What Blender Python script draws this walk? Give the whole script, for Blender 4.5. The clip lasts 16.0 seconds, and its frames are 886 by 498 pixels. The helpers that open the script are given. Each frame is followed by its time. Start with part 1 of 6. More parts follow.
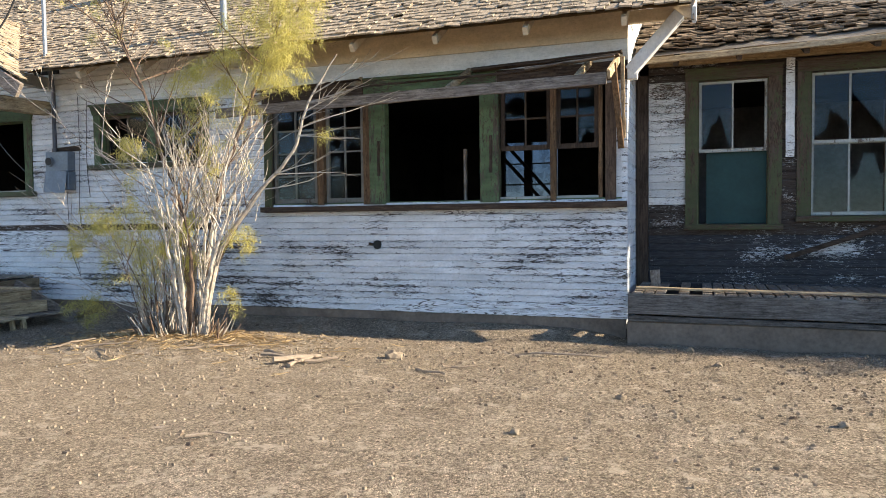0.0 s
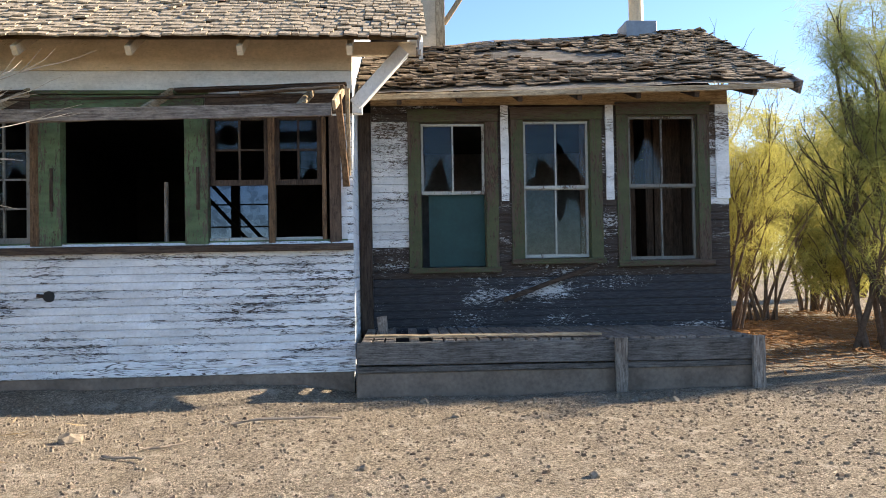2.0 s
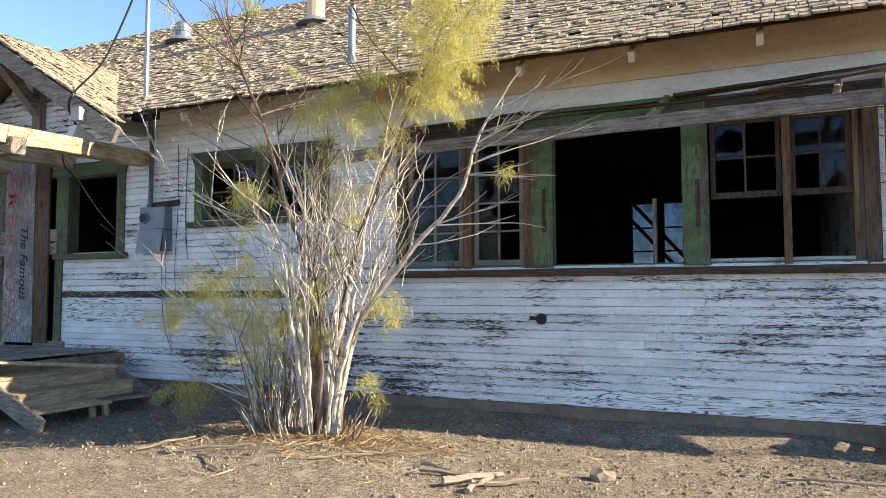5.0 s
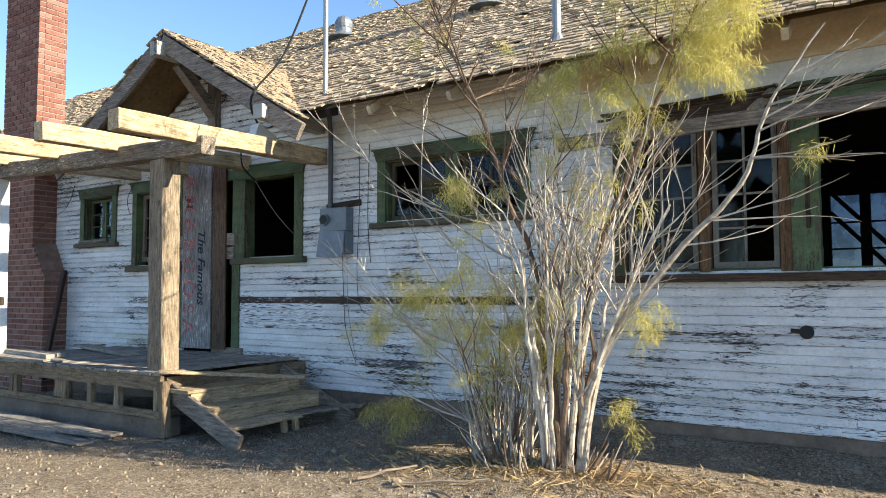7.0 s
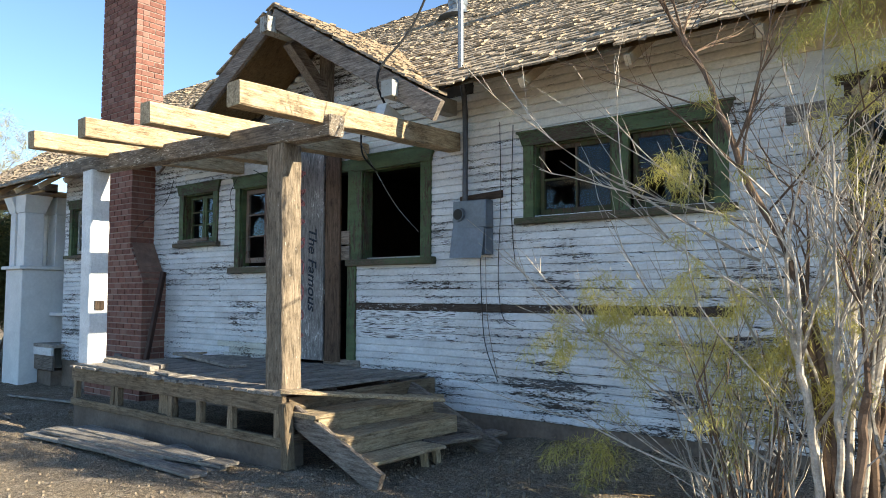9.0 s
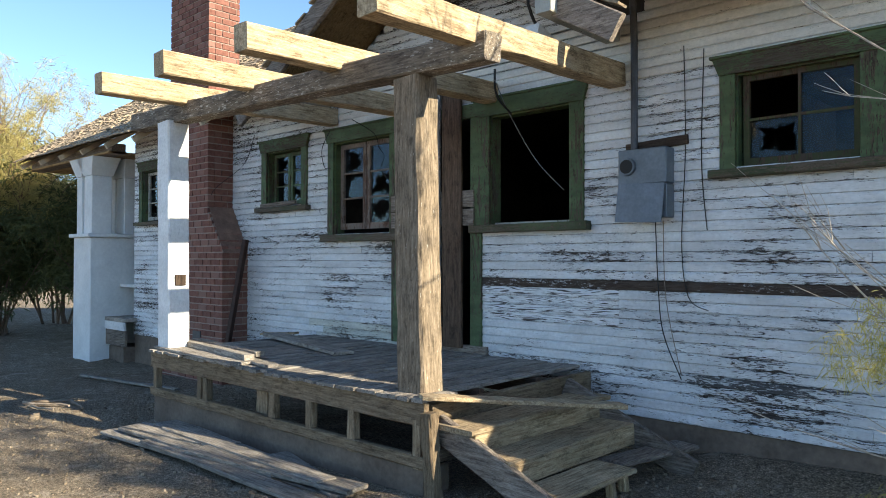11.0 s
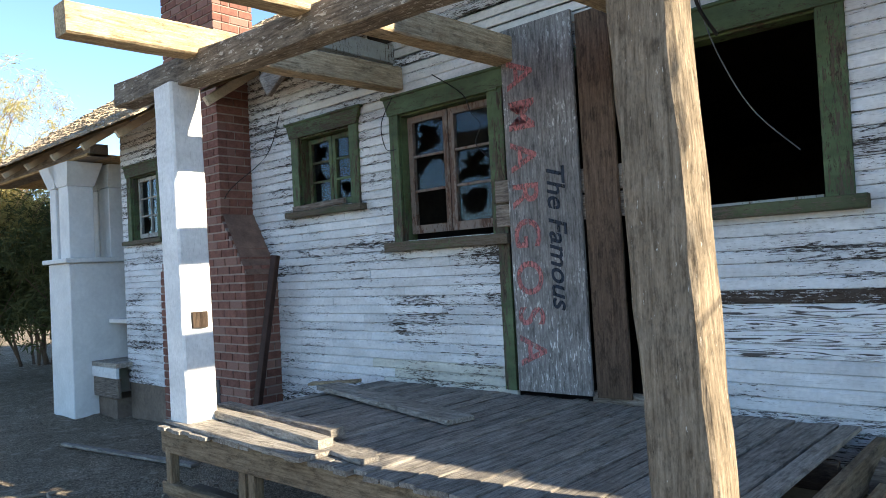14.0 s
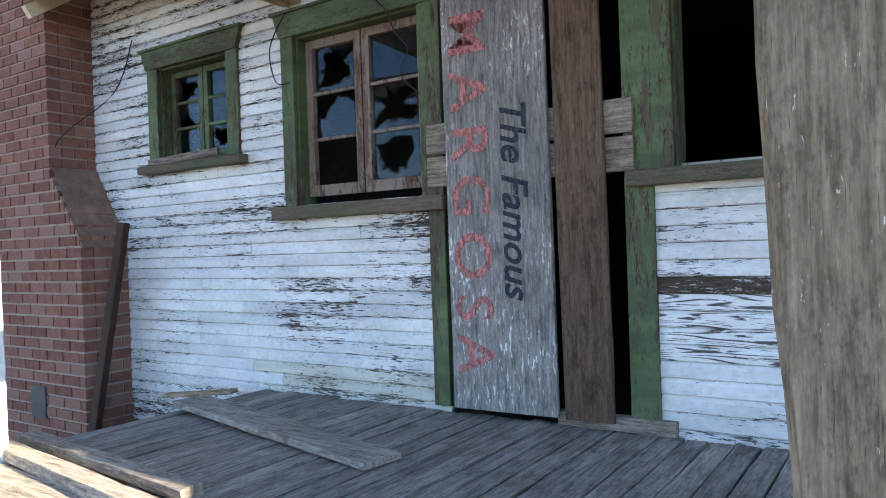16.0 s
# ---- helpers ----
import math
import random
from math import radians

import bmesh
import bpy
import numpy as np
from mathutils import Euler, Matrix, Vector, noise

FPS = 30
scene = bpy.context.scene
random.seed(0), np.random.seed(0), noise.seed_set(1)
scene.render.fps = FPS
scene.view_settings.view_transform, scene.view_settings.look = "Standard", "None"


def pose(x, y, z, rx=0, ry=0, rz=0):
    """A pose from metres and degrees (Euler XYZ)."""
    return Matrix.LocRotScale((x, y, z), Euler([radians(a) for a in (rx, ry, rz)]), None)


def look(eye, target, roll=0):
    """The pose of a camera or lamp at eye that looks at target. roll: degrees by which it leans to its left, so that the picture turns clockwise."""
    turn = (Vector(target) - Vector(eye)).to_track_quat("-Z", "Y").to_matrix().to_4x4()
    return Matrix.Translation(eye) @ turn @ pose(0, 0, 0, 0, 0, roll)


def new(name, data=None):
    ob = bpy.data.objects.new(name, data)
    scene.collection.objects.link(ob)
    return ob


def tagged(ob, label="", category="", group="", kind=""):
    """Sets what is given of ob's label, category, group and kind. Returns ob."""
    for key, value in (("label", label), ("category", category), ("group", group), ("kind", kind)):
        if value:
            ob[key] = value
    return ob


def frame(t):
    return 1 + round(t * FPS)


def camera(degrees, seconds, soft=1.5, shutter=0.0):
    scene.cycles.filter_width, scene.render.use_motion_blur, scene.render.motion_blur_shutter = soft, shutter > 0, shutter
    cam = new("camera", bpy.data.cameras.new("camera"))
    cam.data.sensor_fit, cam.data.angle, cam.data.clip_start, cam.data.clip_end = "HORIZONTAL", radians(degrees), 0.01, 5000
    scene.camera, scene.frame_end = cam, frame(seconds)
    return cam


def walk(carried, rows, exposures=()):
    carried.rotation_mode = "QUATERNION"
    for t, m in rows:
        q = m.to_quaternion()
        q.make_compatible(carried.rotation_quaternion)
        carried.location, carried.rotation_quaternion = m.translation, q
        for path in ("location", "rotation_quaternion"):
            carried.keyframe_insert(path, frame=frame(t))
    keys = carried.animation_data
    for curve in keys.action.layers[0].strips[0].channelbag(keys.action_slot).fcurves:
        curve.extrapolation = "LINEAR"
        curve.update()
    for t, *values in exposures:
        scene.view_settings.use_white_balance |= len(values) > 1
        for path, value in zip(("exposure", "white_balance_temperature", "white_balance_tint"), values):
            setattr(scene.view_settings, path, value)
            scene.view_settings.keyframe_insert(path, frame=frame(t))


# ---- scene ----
cam = camera(62.8, 16.0, soft=0.9)
PATH = [
    (0, (0.716, -7.636, 1.238), (0.044, -5.754, 1.159), -0.6),
    (0.5, (0.565, -7.501, 1.229), (0.119, -5.552, 1.177), -0.8),
    (1, (0.466, -7.311, 1.215), (0.256, -5.323, 1.175), -0.7),
    (1.5, (0.436, -7.046, 1.219), (0.414, -5.046, 1.241), -0.9),
    (2, (0.425, -6.929, 1.225), (0.546, -4.933, 1.26), -1.0),
    (2.5, (0.276, -6.844, 1.229), (0.435, -4.851, 1.285), -1.0),
    (3, (0.069, -6.774, 1.21), (0.118, -4.776, 1.287), -1.1),
    (3.5, (-0.076, -6.689, 1.208), (-0.304, -4.703, 1.291), -0.9),
    (4, (-0.283, -6.499, 1.213), (-0.839, -4.581, 1.321), -0.5),
    (4.5, (-0.577, -6.428, 1.22), (-1.28, -4.562, 1.375), 0.3),
    (5, (-0.866, -6.398, 1.199), (-1.697, -4.583, 1.321), -0.1),
    (5.2, (-0.964, -6.377, 1.173), (-1.854, -4.59, 1.298), -0.3),
    (7.3, (-2.264, -6.032, 1.272), (-3.416, -4.402, 1.399), 0.0),
    (7.5, (-2.407, -5.983, 1.269), (-3.597, -4.381, 1.398), 0.1),
    (8, (-2.676, -5.848, 1.319), (-3.918, -4.284, 1.428), 0.2),
    (8.5, (-3.051, -5.744, 1.312), (-4.282, -4.173, 1.442), 0.0),
    (9, (-3.347, -5.608, 1.315), (-4.605, -4.059, 1.442), 0.2),
    (9.5, (-3.677, -5.435, 1.332), (-4.989, -3.93, 1.437), 1.1),
    (9.7, (-3.812, -5.37, 1.318), (-5.138, -3.876, 1.411), 1.3),
    (11.8, (-5.537, -4.838, 1.414), (-6.93, -3.404, 1.438), -1.0),
    (12, (-5.686, -4.764, 1.388), (-7.086, -3.337, 1.434), -1.1),
    (12.5, (-6.094, -4.559, 1.429), (-7.506, -3.144, 1.49), -1.3),
    (13, (-6.485, -4.459, 1.416), (-7.842, -2.991, 1.468), -1.9),
    (13.5, (-6.823, -4.346, 1.411), (-8.148, -2.849, 1.453), -2.7),
    (14, (-7.147, -4.098, 1.44), (-8.491, -2.618, 1.491), -2.9),
    (14.5, (-7.448, -3.909, 1.421), (-8.764, -2.405, 1.474), -2.4),
    (15, (-7.746, -3.703, 1.438), (-8.99, -2.138, 1.497), -2.7),
    (15.5, (-7.967, -3.395, 1.417), (-9.15, -1.783, 1.48), -2.7),
    (16, (-8.143, -3.175, 1.395), (-9.248, -1.509, 1.387), -1.9),
]
walk(cam, [(t, look(eye, target, roll)) for t, eye, target, roll in PATH],
     [(0.0, 1.58, 6800, 10), (2.5, 1.72, 6550, 10), (5.0, 1.64, 6620, 8), (8.0, 1.48, 6550, 5), (12.5, 1.40, 6620, 5), (14.0, 1.74, 6680, 6), (15.5, 2.1, 6850, 9), (16.0, 2.4, 6800, 9)])

# ---- world and light ----
SUN_EL, SUN_AZ = radians(26), radians(10)          # sun low along +x, just behind the front wall
world = bpy.data.worlds.new("sky")
scene.world = world
world.use_nodes = True
wn, wl = world.node_tree.nodes, world.node_tree.links
sky = wn.new("ShaderNodeTexSky")
sky.sky_type, sky.sun_disc = "NISHITA", False
sky.altitude = 2500
sky.sun_elevation, sky.sun_rotation = SUN_EL, radians(90) - SUN_AZ
sky.air_density, sky.dust_density, sky.ozone_density = 1.0, 0.1, 3.0
wn["Background"].inputs["Strength"].default_value = 0.115
wl.new(sky.outputs[0], wn["Background"].inputs["Color"])
sun = new("sun", bpy.data.lights.new("sun", "SUN"))
sun.data.energy, sun.data.angle, sun.data.color = 5.0, radians(0.5), (1.0, 0.88, 0.70)
sun_dir = Vector((math.cos(SUN_EL) * math.cos(SUN_AZ), math.cos(SUN_EL) * math.sin(SUN_AZ), math.sin(SUN_EL)))
sun.matrix_world = Matrix.Translation((20, 5, 20)) @ sun_dir.to_track_quat("Z", "Y").to_matrix().to_4x4()


# ---- materials ----
class Nodes:
    """A small hand for building one node material."""

    def __init__(self, name, rough=0.8, metal=0.0, spec=0.3):
        self.m = bpy.data.materials.new(name)
        self.m.use_nodes = True
        self.n, self.l = self.m.node_tree.nodes, self.m.node_tree.links
        self.b = self.n["Principled BSDF"]
        self.b.inputs["Roughness"].default_value = rough
        self.b.inputs["Metallic"].default_value = metal
        self.b.inputs["Specular IOR Level"].default_value = spec
        self.geo = self.n.new("ShaderNodeNewGeometry")
        self.info = self.n.new("ShaderNodeObjectInfo")

    def put(self, socket, value):
        if isinstance(value, bpy.types.NodeSocket):
            self.l.new(value, socket)
        elif isinstance(value, tuple) and len(value) == 3 and socket.type == "RGBA":
            socket.default_value = (*value, 1)
        else:
            socket.default_value = value

    def math(self, op, a, b=0.0, clamp=False):
        k = self.n.new("ShaderNodeMath")
        k.operation, k.use_clamp = op, clamp
        self.put(k.inputs[0], a), self.put(k.inputs[1], b)
        return k.outputs[0]

    def noise(self, scale, stretch=(1, 1, 1), detail=4.0, rough=0.55, shift=None):
        v = self.n.new("ShaderNodeVectorMath")
        v.operation = "MULTIPLY"
        self.l.new(self.geo.outputs["Position"], v.inputs[0])
        v.inputs[1].default_value = stretch
        out = v.outputs[0]
        if shift is not None:
            a = self.n.new("ShaderNodeVectorMath")
            a.operation = "ADD"
            self.l.new(out, a.inputs[0]), self.l.new(shift, a.inputs[1])
            out = a.outputs[0]
        k = self.n.new("ShaderNodeTexNoise")
        k.inputs["Scale"].default_value, k.inputs["Detail"].default_value, k.inputs["Roughness"].default_value = scale, detail, rough
        self.l.new(out, k.inputs["Vector"])
        return k.outputs[0]

    def voronoi(self, scale, feature="F1"):
        k = self.n.new("ShaderNodeTexVoronoi")
        k.feature = feature
        k.inputs["Scale"].default_value = scale
        self.l.new(self.geo.outputs["Position"], k.inputs["Vector"])
        return k.outputs["Distance"], k.outputs["Color"]

    def axis(self, which):
        k = self.n.new("ShaderNodeSeparateXYZ")
        self.l.new(self.geo.outputs["Position"], k.inputs[0])
        return k.outputs["XYZ".index(which)]

    def span(self, v, a, b, lo=0.0, hi=1.0):
        k = self.n.new("ShaderNodeMapRange")
        k.clamp = True
        for s, x in zip(k.inputs[:5], (v, a, b, lo, hi)):
            self.put(s, x)
        return k.outputs[0]

    def mix(self, f, a, b):
        k = self.n.new("ShaderNodeMix")
        k.data_type = "RGBA"
        self.put(k.inputs[0], f), self.put(k.inputs[6], a), self.put(k.inputs[7], b)
        return k.outputs[2]

    def tint(self, colour, value):
        """colour times a grey value"""
        k = self.n.new("ShaderNodeMix")
        k.data_type, k.blend_type = "RGBA", "MULTIPLY"
        k.inputs[0].default_value = 1.0
        self.put(k.inputs[6], colour), self.put(k.inputs[7], value)
        return k.outputs[2]

    def bump(self, height, strength=0.4, dist=0.01):
        k = self.n.new("ShaderNodeBump")
        k.inputs["Strength"].default_value, k.inputs["Distance"].default_value = strength, dist
        self.l.new(height, k.inputs["Height"])
        self.l.new(k.outputs[0], self.b.inputs["Normal"])

    def out(self, colour, rough=None):
        self.put(self.b.inputs["Base Color"], colour)
        if rough is not None:
            self.put(self.b.inputs["Roughness"], rough)
        return self.m


LONG = {"x": (1, 14, 14), "y": (14, 1, 14), "z": (14, 14, 1)}


def wood(name, pale, dark, axis, rough=0.85, worn=None, amount=0.0):
    """Weathered wood with grain along one axis; worn: colour of paint left on it."""
    k = Nodes(name, rough, spec=0.15)
    shift = k.n.new("ShaderNodeCombineXYZ")
    for s in shift.inputs:
        k.l.new(k.math("MULTIPLY", k.info.outputs["Random"], 37.0), s)
    grain = k.noise(5.0, LONG[axis], 6, 0.65, shift.outputs[0])
    fine = k.noise(7.0, tuple(v * 2.6 if v > 1 else 1 for v in LONG[axis]), 4, 0.62, shift.outputs[0])
    blot = k.noise(1.7, (1, 1, 1), 3, 0.6, shift.outputs[0])
    c = k.mix(k.span(grain, 0.36, 0.66), dark, pale)
    c = k.tint(c, k.span(blot, 0.3, 0.7, 0.72, 1.12))
    c = k.tint(c, k.span(k.info.outputs["Random"], 0, 1, 0.8, 1.12))
    c = k.mix(k.span(fine, 0.62, 0.69, 0, 0.7), c, tuple(v * 0.22 for v in dark))
    if worn:
        m = k.math("MULTIPLY", k.span(k.noise(15.0, tuple(max(1.0, v / 4) for v in LONG[axis]), 5, 0.7, shift.outputs[0]), 0.62 - amount, 0.66 - amount), k.span(blot, 0.35, 0.55))
        c = k.mix(m, c, worn)
    c = k.tint(c, k.span(k.noise(8.0, tuple(max(1.0, v / 5) for v in LONG[axis]), 7, 0.78, shift.outputs[0]), 0.50, 0.66, 1.08, 0.50))
    c = k.tint(c, k.span(k.noise(42.0, tuple(max(1.0, v / 6) for v in LONG[axis]), 4, 0.7, shift.outputs[0]), 0.36, 0.64, 0.84, 1.12))
    k.bump(k.math("ADD", grain, fine), 0.7, 0.007)
    return k.out(c)


def paint(name, colour, under, amount, axis="x", rough=0.6, streak=1.0, dirt=0.25, lap=None):
    """Old paint that flakes off wood along the grain. amount: share gone."""
    k = Nodes(name, rough, spec=0.25)
    flat = {"x": (4.0, 9, 36), "y": (9, 4.0, 36), "z": (10, 10, 1.5)}[axis]
    big = k.noise(0.55, (1, 1, 1.6), 3, 0.6)
    mid = k.noise(1.3, {"x": (1.0, 1, 4), "y": (1, 1.0, 4), "z": (5, 5, 0.8)}[axis], 4, 0.65)
    flake = k.noise(3.2, flat, 8, 0.78)
    hair = k.noise(14.0, tuple(v * 1.2 for v in flat), 3, 0.6)
    chip = k.noise(9.0, {"x": (2.2, 4, 6.5), "y": (4, 2.2, 6.5), "z": (6, 6, 2)}[axis], 6, 0.75)
    where = k.math("ADD", k.math("MULTIPLY", big, 0.5), k.math("MULTIPLY", mid, 0.75 * streak))
    edge = k.math("ADD", flake, k.math("MULTIPLY", k.math("SUBTRACT", where, 0.62), 0.62))
    if lap:
        f = k.math("FRACT", k.math("DIVIDE", k.math("SUBTRACT", k.axis("Z"), lap[0]), lap[1]))
        near = k.math("ADD", k.span(f, 0.0, 0.30, 0.075, 0.0), k.span(f, 0.62, 0.86, 0.0, 0.055))
        edge = k.math("ADD", edge, near)
    gone = k.span(edge, 0.712 - amount, 0.716 - amount)
    nick = k.math("ADD", chip, k.math("MULTIPLY", k.math("SUBTRACT", where, 0.62), 0.5))
    gone = k.math("MAXIMUM", gone, k.span(nick, 0.735 - amount, 0.74 - amount))
    thin = k.math("MULTIPLY", k.span(hair, 0.64, 0.67), k.span(where, 0.72 - amount, 0.80 - amount))
    gone = k.math("MAXIMUM", gone, thin)
    wd = k.mix(k.span(hair, 0.4, 0.62), tuple(v * 0.4 for v in under), under)
    wd = k.mix(k.span(k.noise(2.3, flat, 3), 0.45, 0.6), wd, tuple(v * 0.7 + 0.02 for v in under))
    top = k.tint(colour, k.span(k.noise(2.2, (1, 1, 3), 4, 0.6), 0.3, 0.7, 1 - dirt, 1.06))
    top = k.tint(top, k.span(k.noise(38.0, (1, 1, 1), 2), 0.3, 0.7, 0.90, 1.05))
    top = k.tint(top, k.span(k.noise(16.0, {"x": (1, 3, 12), "y": (3, 1, 12), "z": (12, 12, 1)}[axis], 4, 0.7), 0.56, 0.70, 1.0, 0.74))
    top = k.tint(top, k.span(k.info.outputs["Random"], 0, 1, 0.90, 1.05))
    k.bump(k.math("SUBTRACT", k.math("MULTIPLY", hair, 0.35), gone), 0.6, 0.004)
    return k.out(k.mix(gone, top, wd), k.span(gone, 0, 1, rough, 0.9))


def contour_grain(name, colour, under):
    """Painted plywood whose swirling grain has lost its paint in thin wavy lines."""
    k = Nodes(name, 0.7, spec=0.2)
    n = k.noise(1.5, (0.42, 1, 6.2), 2, 0.5)
    f = k.math("FRACT", k.math("MULTIPLY", n, 25.0))
    line = k.math("MULTIPLY", k.span(f, 0.0, 0.12), k.span(f, 0.30, 0.46, 1.0, 0.0))
    breaks = k.span(k.noise(4.0, (1.5, 3, 9), 5, 0.7), 0.44, 0.50)
    gone = k.math("MAXIMUM", k.math("MULTIPLY", line, breaks), k.span(k.noise(6.0, (2, 4, 12), 6, 0.75), 0.62, 0.63))
    top = k.tint(colour, k.span(k.noise(20.0, (1, 1, 3), 4), 0.3, 0.7, 0.86, 1.04))
    k.bump(gone, -0.5, 0.003)
    return k.out(k.mix(gone, top, under))


def plain(name, colour, rough=0.7, metal=0.0, scale=6.0, vary=0.25, bump=0.15, spec=0.3):
    k = Nodes(name, rough, metal, spec)
    a, b = k.noise(scale, (1, 1, 1), 5, 0.65), k.noise(scale * 9, (1, 1, 1), 3)
    c = k.tint(colour, k.span(a, 0.3, 0.7, 1 - vary, 1 + vary * 0.4))
    c = k.tint(c, k.span(b, 0.3, 0.7, 1 - vary * 0.5, 1 + vary * 0.2))
    c = k.tint(c, k.span(k.info.outputs["Random"], 0, 1, 1 - vary * 0.4, 1 + vary * 0.2))
    if bump:
        k.bump(k.math("ADD", a, b), bump, 0.01)
    return k.out(c)


def varied(name, dark, pale, rough=0.85, stretch=(1, 1, 1), scale=14.0, spec=0.15, hue=None, each=0.38):
    """Pieces that differ one from the next, as single objects or joined."""
    k = Nodes(name, rough, spec=spec)
    r = k.math("FRACT", k.math("ADD", k.geo.outputs["Random Per Island"], k.math("MULTIPLY", k.info.outputs["Random"], 3.7)))
    n = k.noise(scale, stretch, 5, 0.65)
    c = k.mix(k.math("ADD", k.math("MULTIPLY", r, each), k.math("MULTIPLY", k.span(n, 0.3, 0.7), 1 - each)), dark, pale)
    if hue:
        c = k.mix(k.span(k.math("FRACT", k.math("MULTIPLY", r, 7.3)), 0.7, 0.85), c, hue)
    c = k.tint(c, k.span(k.noise(scale * 5, stretch, 3), 0.3, 0.7, 0.8, 1.1))
    k.bump(n, 0.4, 0.006)
    return k.out(c)


def glass(name):
    """Thin dirty window glass: clear, with a gloss that grows with the angle."""
    k = Nodes(name)
    t, g, d, mx, mx2, fr = (k.n.new("ShaderNode" + s) for s in ("BsdfTransparent", "BsdfGlossy", "BsdfDiffuse", "MixShader", "MixShader", "Fresnel"))
    fr.inputs["IOR"].default_value = 1.36
    t.inputs[0].default_value = (0.80, 0.84, 0.83, 1)
    g.inputs["Roughness"].default_value = 0.02
    # bluish gloss colour makes the reflected sky look deeper blue
    g.inputs["Color"].default_value = (0.80, 0.92, 1.0, 1)
    d.inputs[0].default_value = (0.45, 0.46, 0.45, 1)
    k.l.new(fr.outputs[0], mx.inputs[0]), k.l.new(t.outputs[0], mx.inputs[1]), k.l.new(g.outputs[0], mx.inputs[2])
    k.l.new(k.span(k.noise(5.0, (1, 1, 1), 5, 0.7), 0.45, 0.8, 0.005, 0.07), mx2.inputs[0])
    k.l.new(mx.outputs[0], mx2.inputs[1]), k.l.new(d.outputs[0], mx2.inputs[2])
    k.l.new(mx2.outputs[0], k.n["Material Output"].inputs[0])
    return k.m


# dark tint added to dim the daylight behind; a blotchy grey film over it
def dimming_glass(name):
    k = Nodes(name)
    t, d, mx = (k.n.new("ShaderNode" + q) for q in ("BsdfTransparent", "BsdfDiffuse", "MixShader"))
    t.inputs[0].default_value, d.inputs[0].default_value = (0.30, 0.33, 0.38, 1), (0.3, 0.3, 0.3, 1)
    k.l.new(k.span(k.noise(3.0, (1, 1, 1), 5, 0.7), 0.35, 0.75, 0.05, 0.6), mx.inputs[0])
    k.l.new(t.outputs[0], mx.inputs[1]), k.l.new(d.outputs[0], mx.inputs[2])
    k.l.new(mx.outputs[0], k.n["Material Output"].inputs[0])
    return k.m


def gravel(name):
    k = Nodes(name, 0.95, spec=0.1)
    v, vc = k.voronoi(105.0)
    v2, vc2 = k.voronoi(48.0)
    a, b, f = k.noise(0.45, (1, 1, 1), 5, 0.6), k.noise(2.6, (1, 1, 1), 5, 0.65), k.noise(70.0, (1, 1, 1), 3, 0.7)
    c = k.mix(k.span(b, 0.34, 0.66), (0.375, 0.30, 0.22), (0.56, 0.46, 0.35))
    c = k.mix(k.span(a, 0.42, 0.62), c, (0.46, 0.37, 0.27))
    c = k.tint(c, k.span(f, 0.3, 0.7, 0.62, 1.25))
    for cell, lo, hi in ((vc, 0.62, 1.34), (vc2, 0.84, 1.12)):
        grey = k.n.new("ShaderNodeRGBToBW")
        k.l.new(cell, grey.inputs[0])
        c = k.tint(c, k.span(grey.outputs[0], 0.2, 0.8, lo, hi))
    # grain shadows put into the colour: darker in the crevices between cells
    c = k.tint(c, k.span(v, 0.22, 0.62, 1.12, 0.78))
    c = k.tint(c, k.span(k.noise(34.0, (1, 1, 1), 7, 0.82), 0.36, 0.64, 0.42, 1.50))
    c = k.mix(k.span(k.noise(11.0, (1, 1, 1), 6, 0.75), 0.575, 0.63, 0, 0.62), c, (0.17, 0.135, 0.10))
    c = k.mix(k.span(k.noise(5.5, (1, 1, 1), 6, 0.72), 0.55, 0.64, 0, 0.75), c, (0.64, 0.535, 0.42))
    h = k.math("ADD", k.math("MULTIPLY", v, -1.1), k.math("ADD", k.math("MULTIPLY", v2, -0.5), k.math("ADD", f, k.math("MULTIPLY", k.noise(24.0, (1, 1, 1), 4, 0.7), 1.6))))
    k.bump(h, 1.0, 0.035)
    return k.out(c)


def leaf(name, dark, pale):
    k = Nodes(name, 0.7, spec=0.2)
    r = k.geo.outputs["Random Per Island"]
    c = k.mix(k.math("ADD", k.math("MULTIPLY", r, 0.6), k.math("MULTIPLY", k.span(k.noise(1.6), 0.3, 0.7), 0.4)), dark, pale)
    tr, mx = k.n.new("ShaderNodeBsdfTranslucent"), k.n.new("ShaderNodeMixShader")
    k.l.new(c, tr.inputs[0]), k.l.new(c, k.b.inputs["Base Color"])
    mx.inputs[0].default_value = 0.5
    k.l.new(k.b.outputs[0], mx.inputs[1]), k.l.new(tr.outputs[0], mx.inputs[2])
    k.l.new(mx.outputs[0], k.n["Material Output"].inputs[0])
    return k.m


GREY = (0.082, 0.068, 0.060)
M_white = paint("white_siding_paint", (0.76, 0.77, 0.78), GREY, 0.088, lap=(0.20, 0.0735))
# unflaked siding under the eave, its colour warmed and lightened for bounce light
M_cleanbounce = paint("sheltered_bounce_tinted_paint", (0.79, 0.76, 0.71), GREY, 0.0, lap=(0.20, 0.0735))
M_worse = paint("badly_worn_siding_paint", (0.72, 0.73, 0.74), (0.11, 0.105, 0.105), 0.165, lap=(0.20, 0.0735))
M_worn = paint("worn_siding_paint", (0.74, 0.75, 0.76), GREY, 0.125, lap=(0.20, 0.0735))
M_grain = contour_grain("grained_plywood_paint", (0.74, 0.75, 0.76), (0.085, 0.075, 0.07))
M_annexwhite = paint("peeling_annex_paint", (0.70, 0.69, 0.67), (0.105, 0.072, 0.05), 0.165)
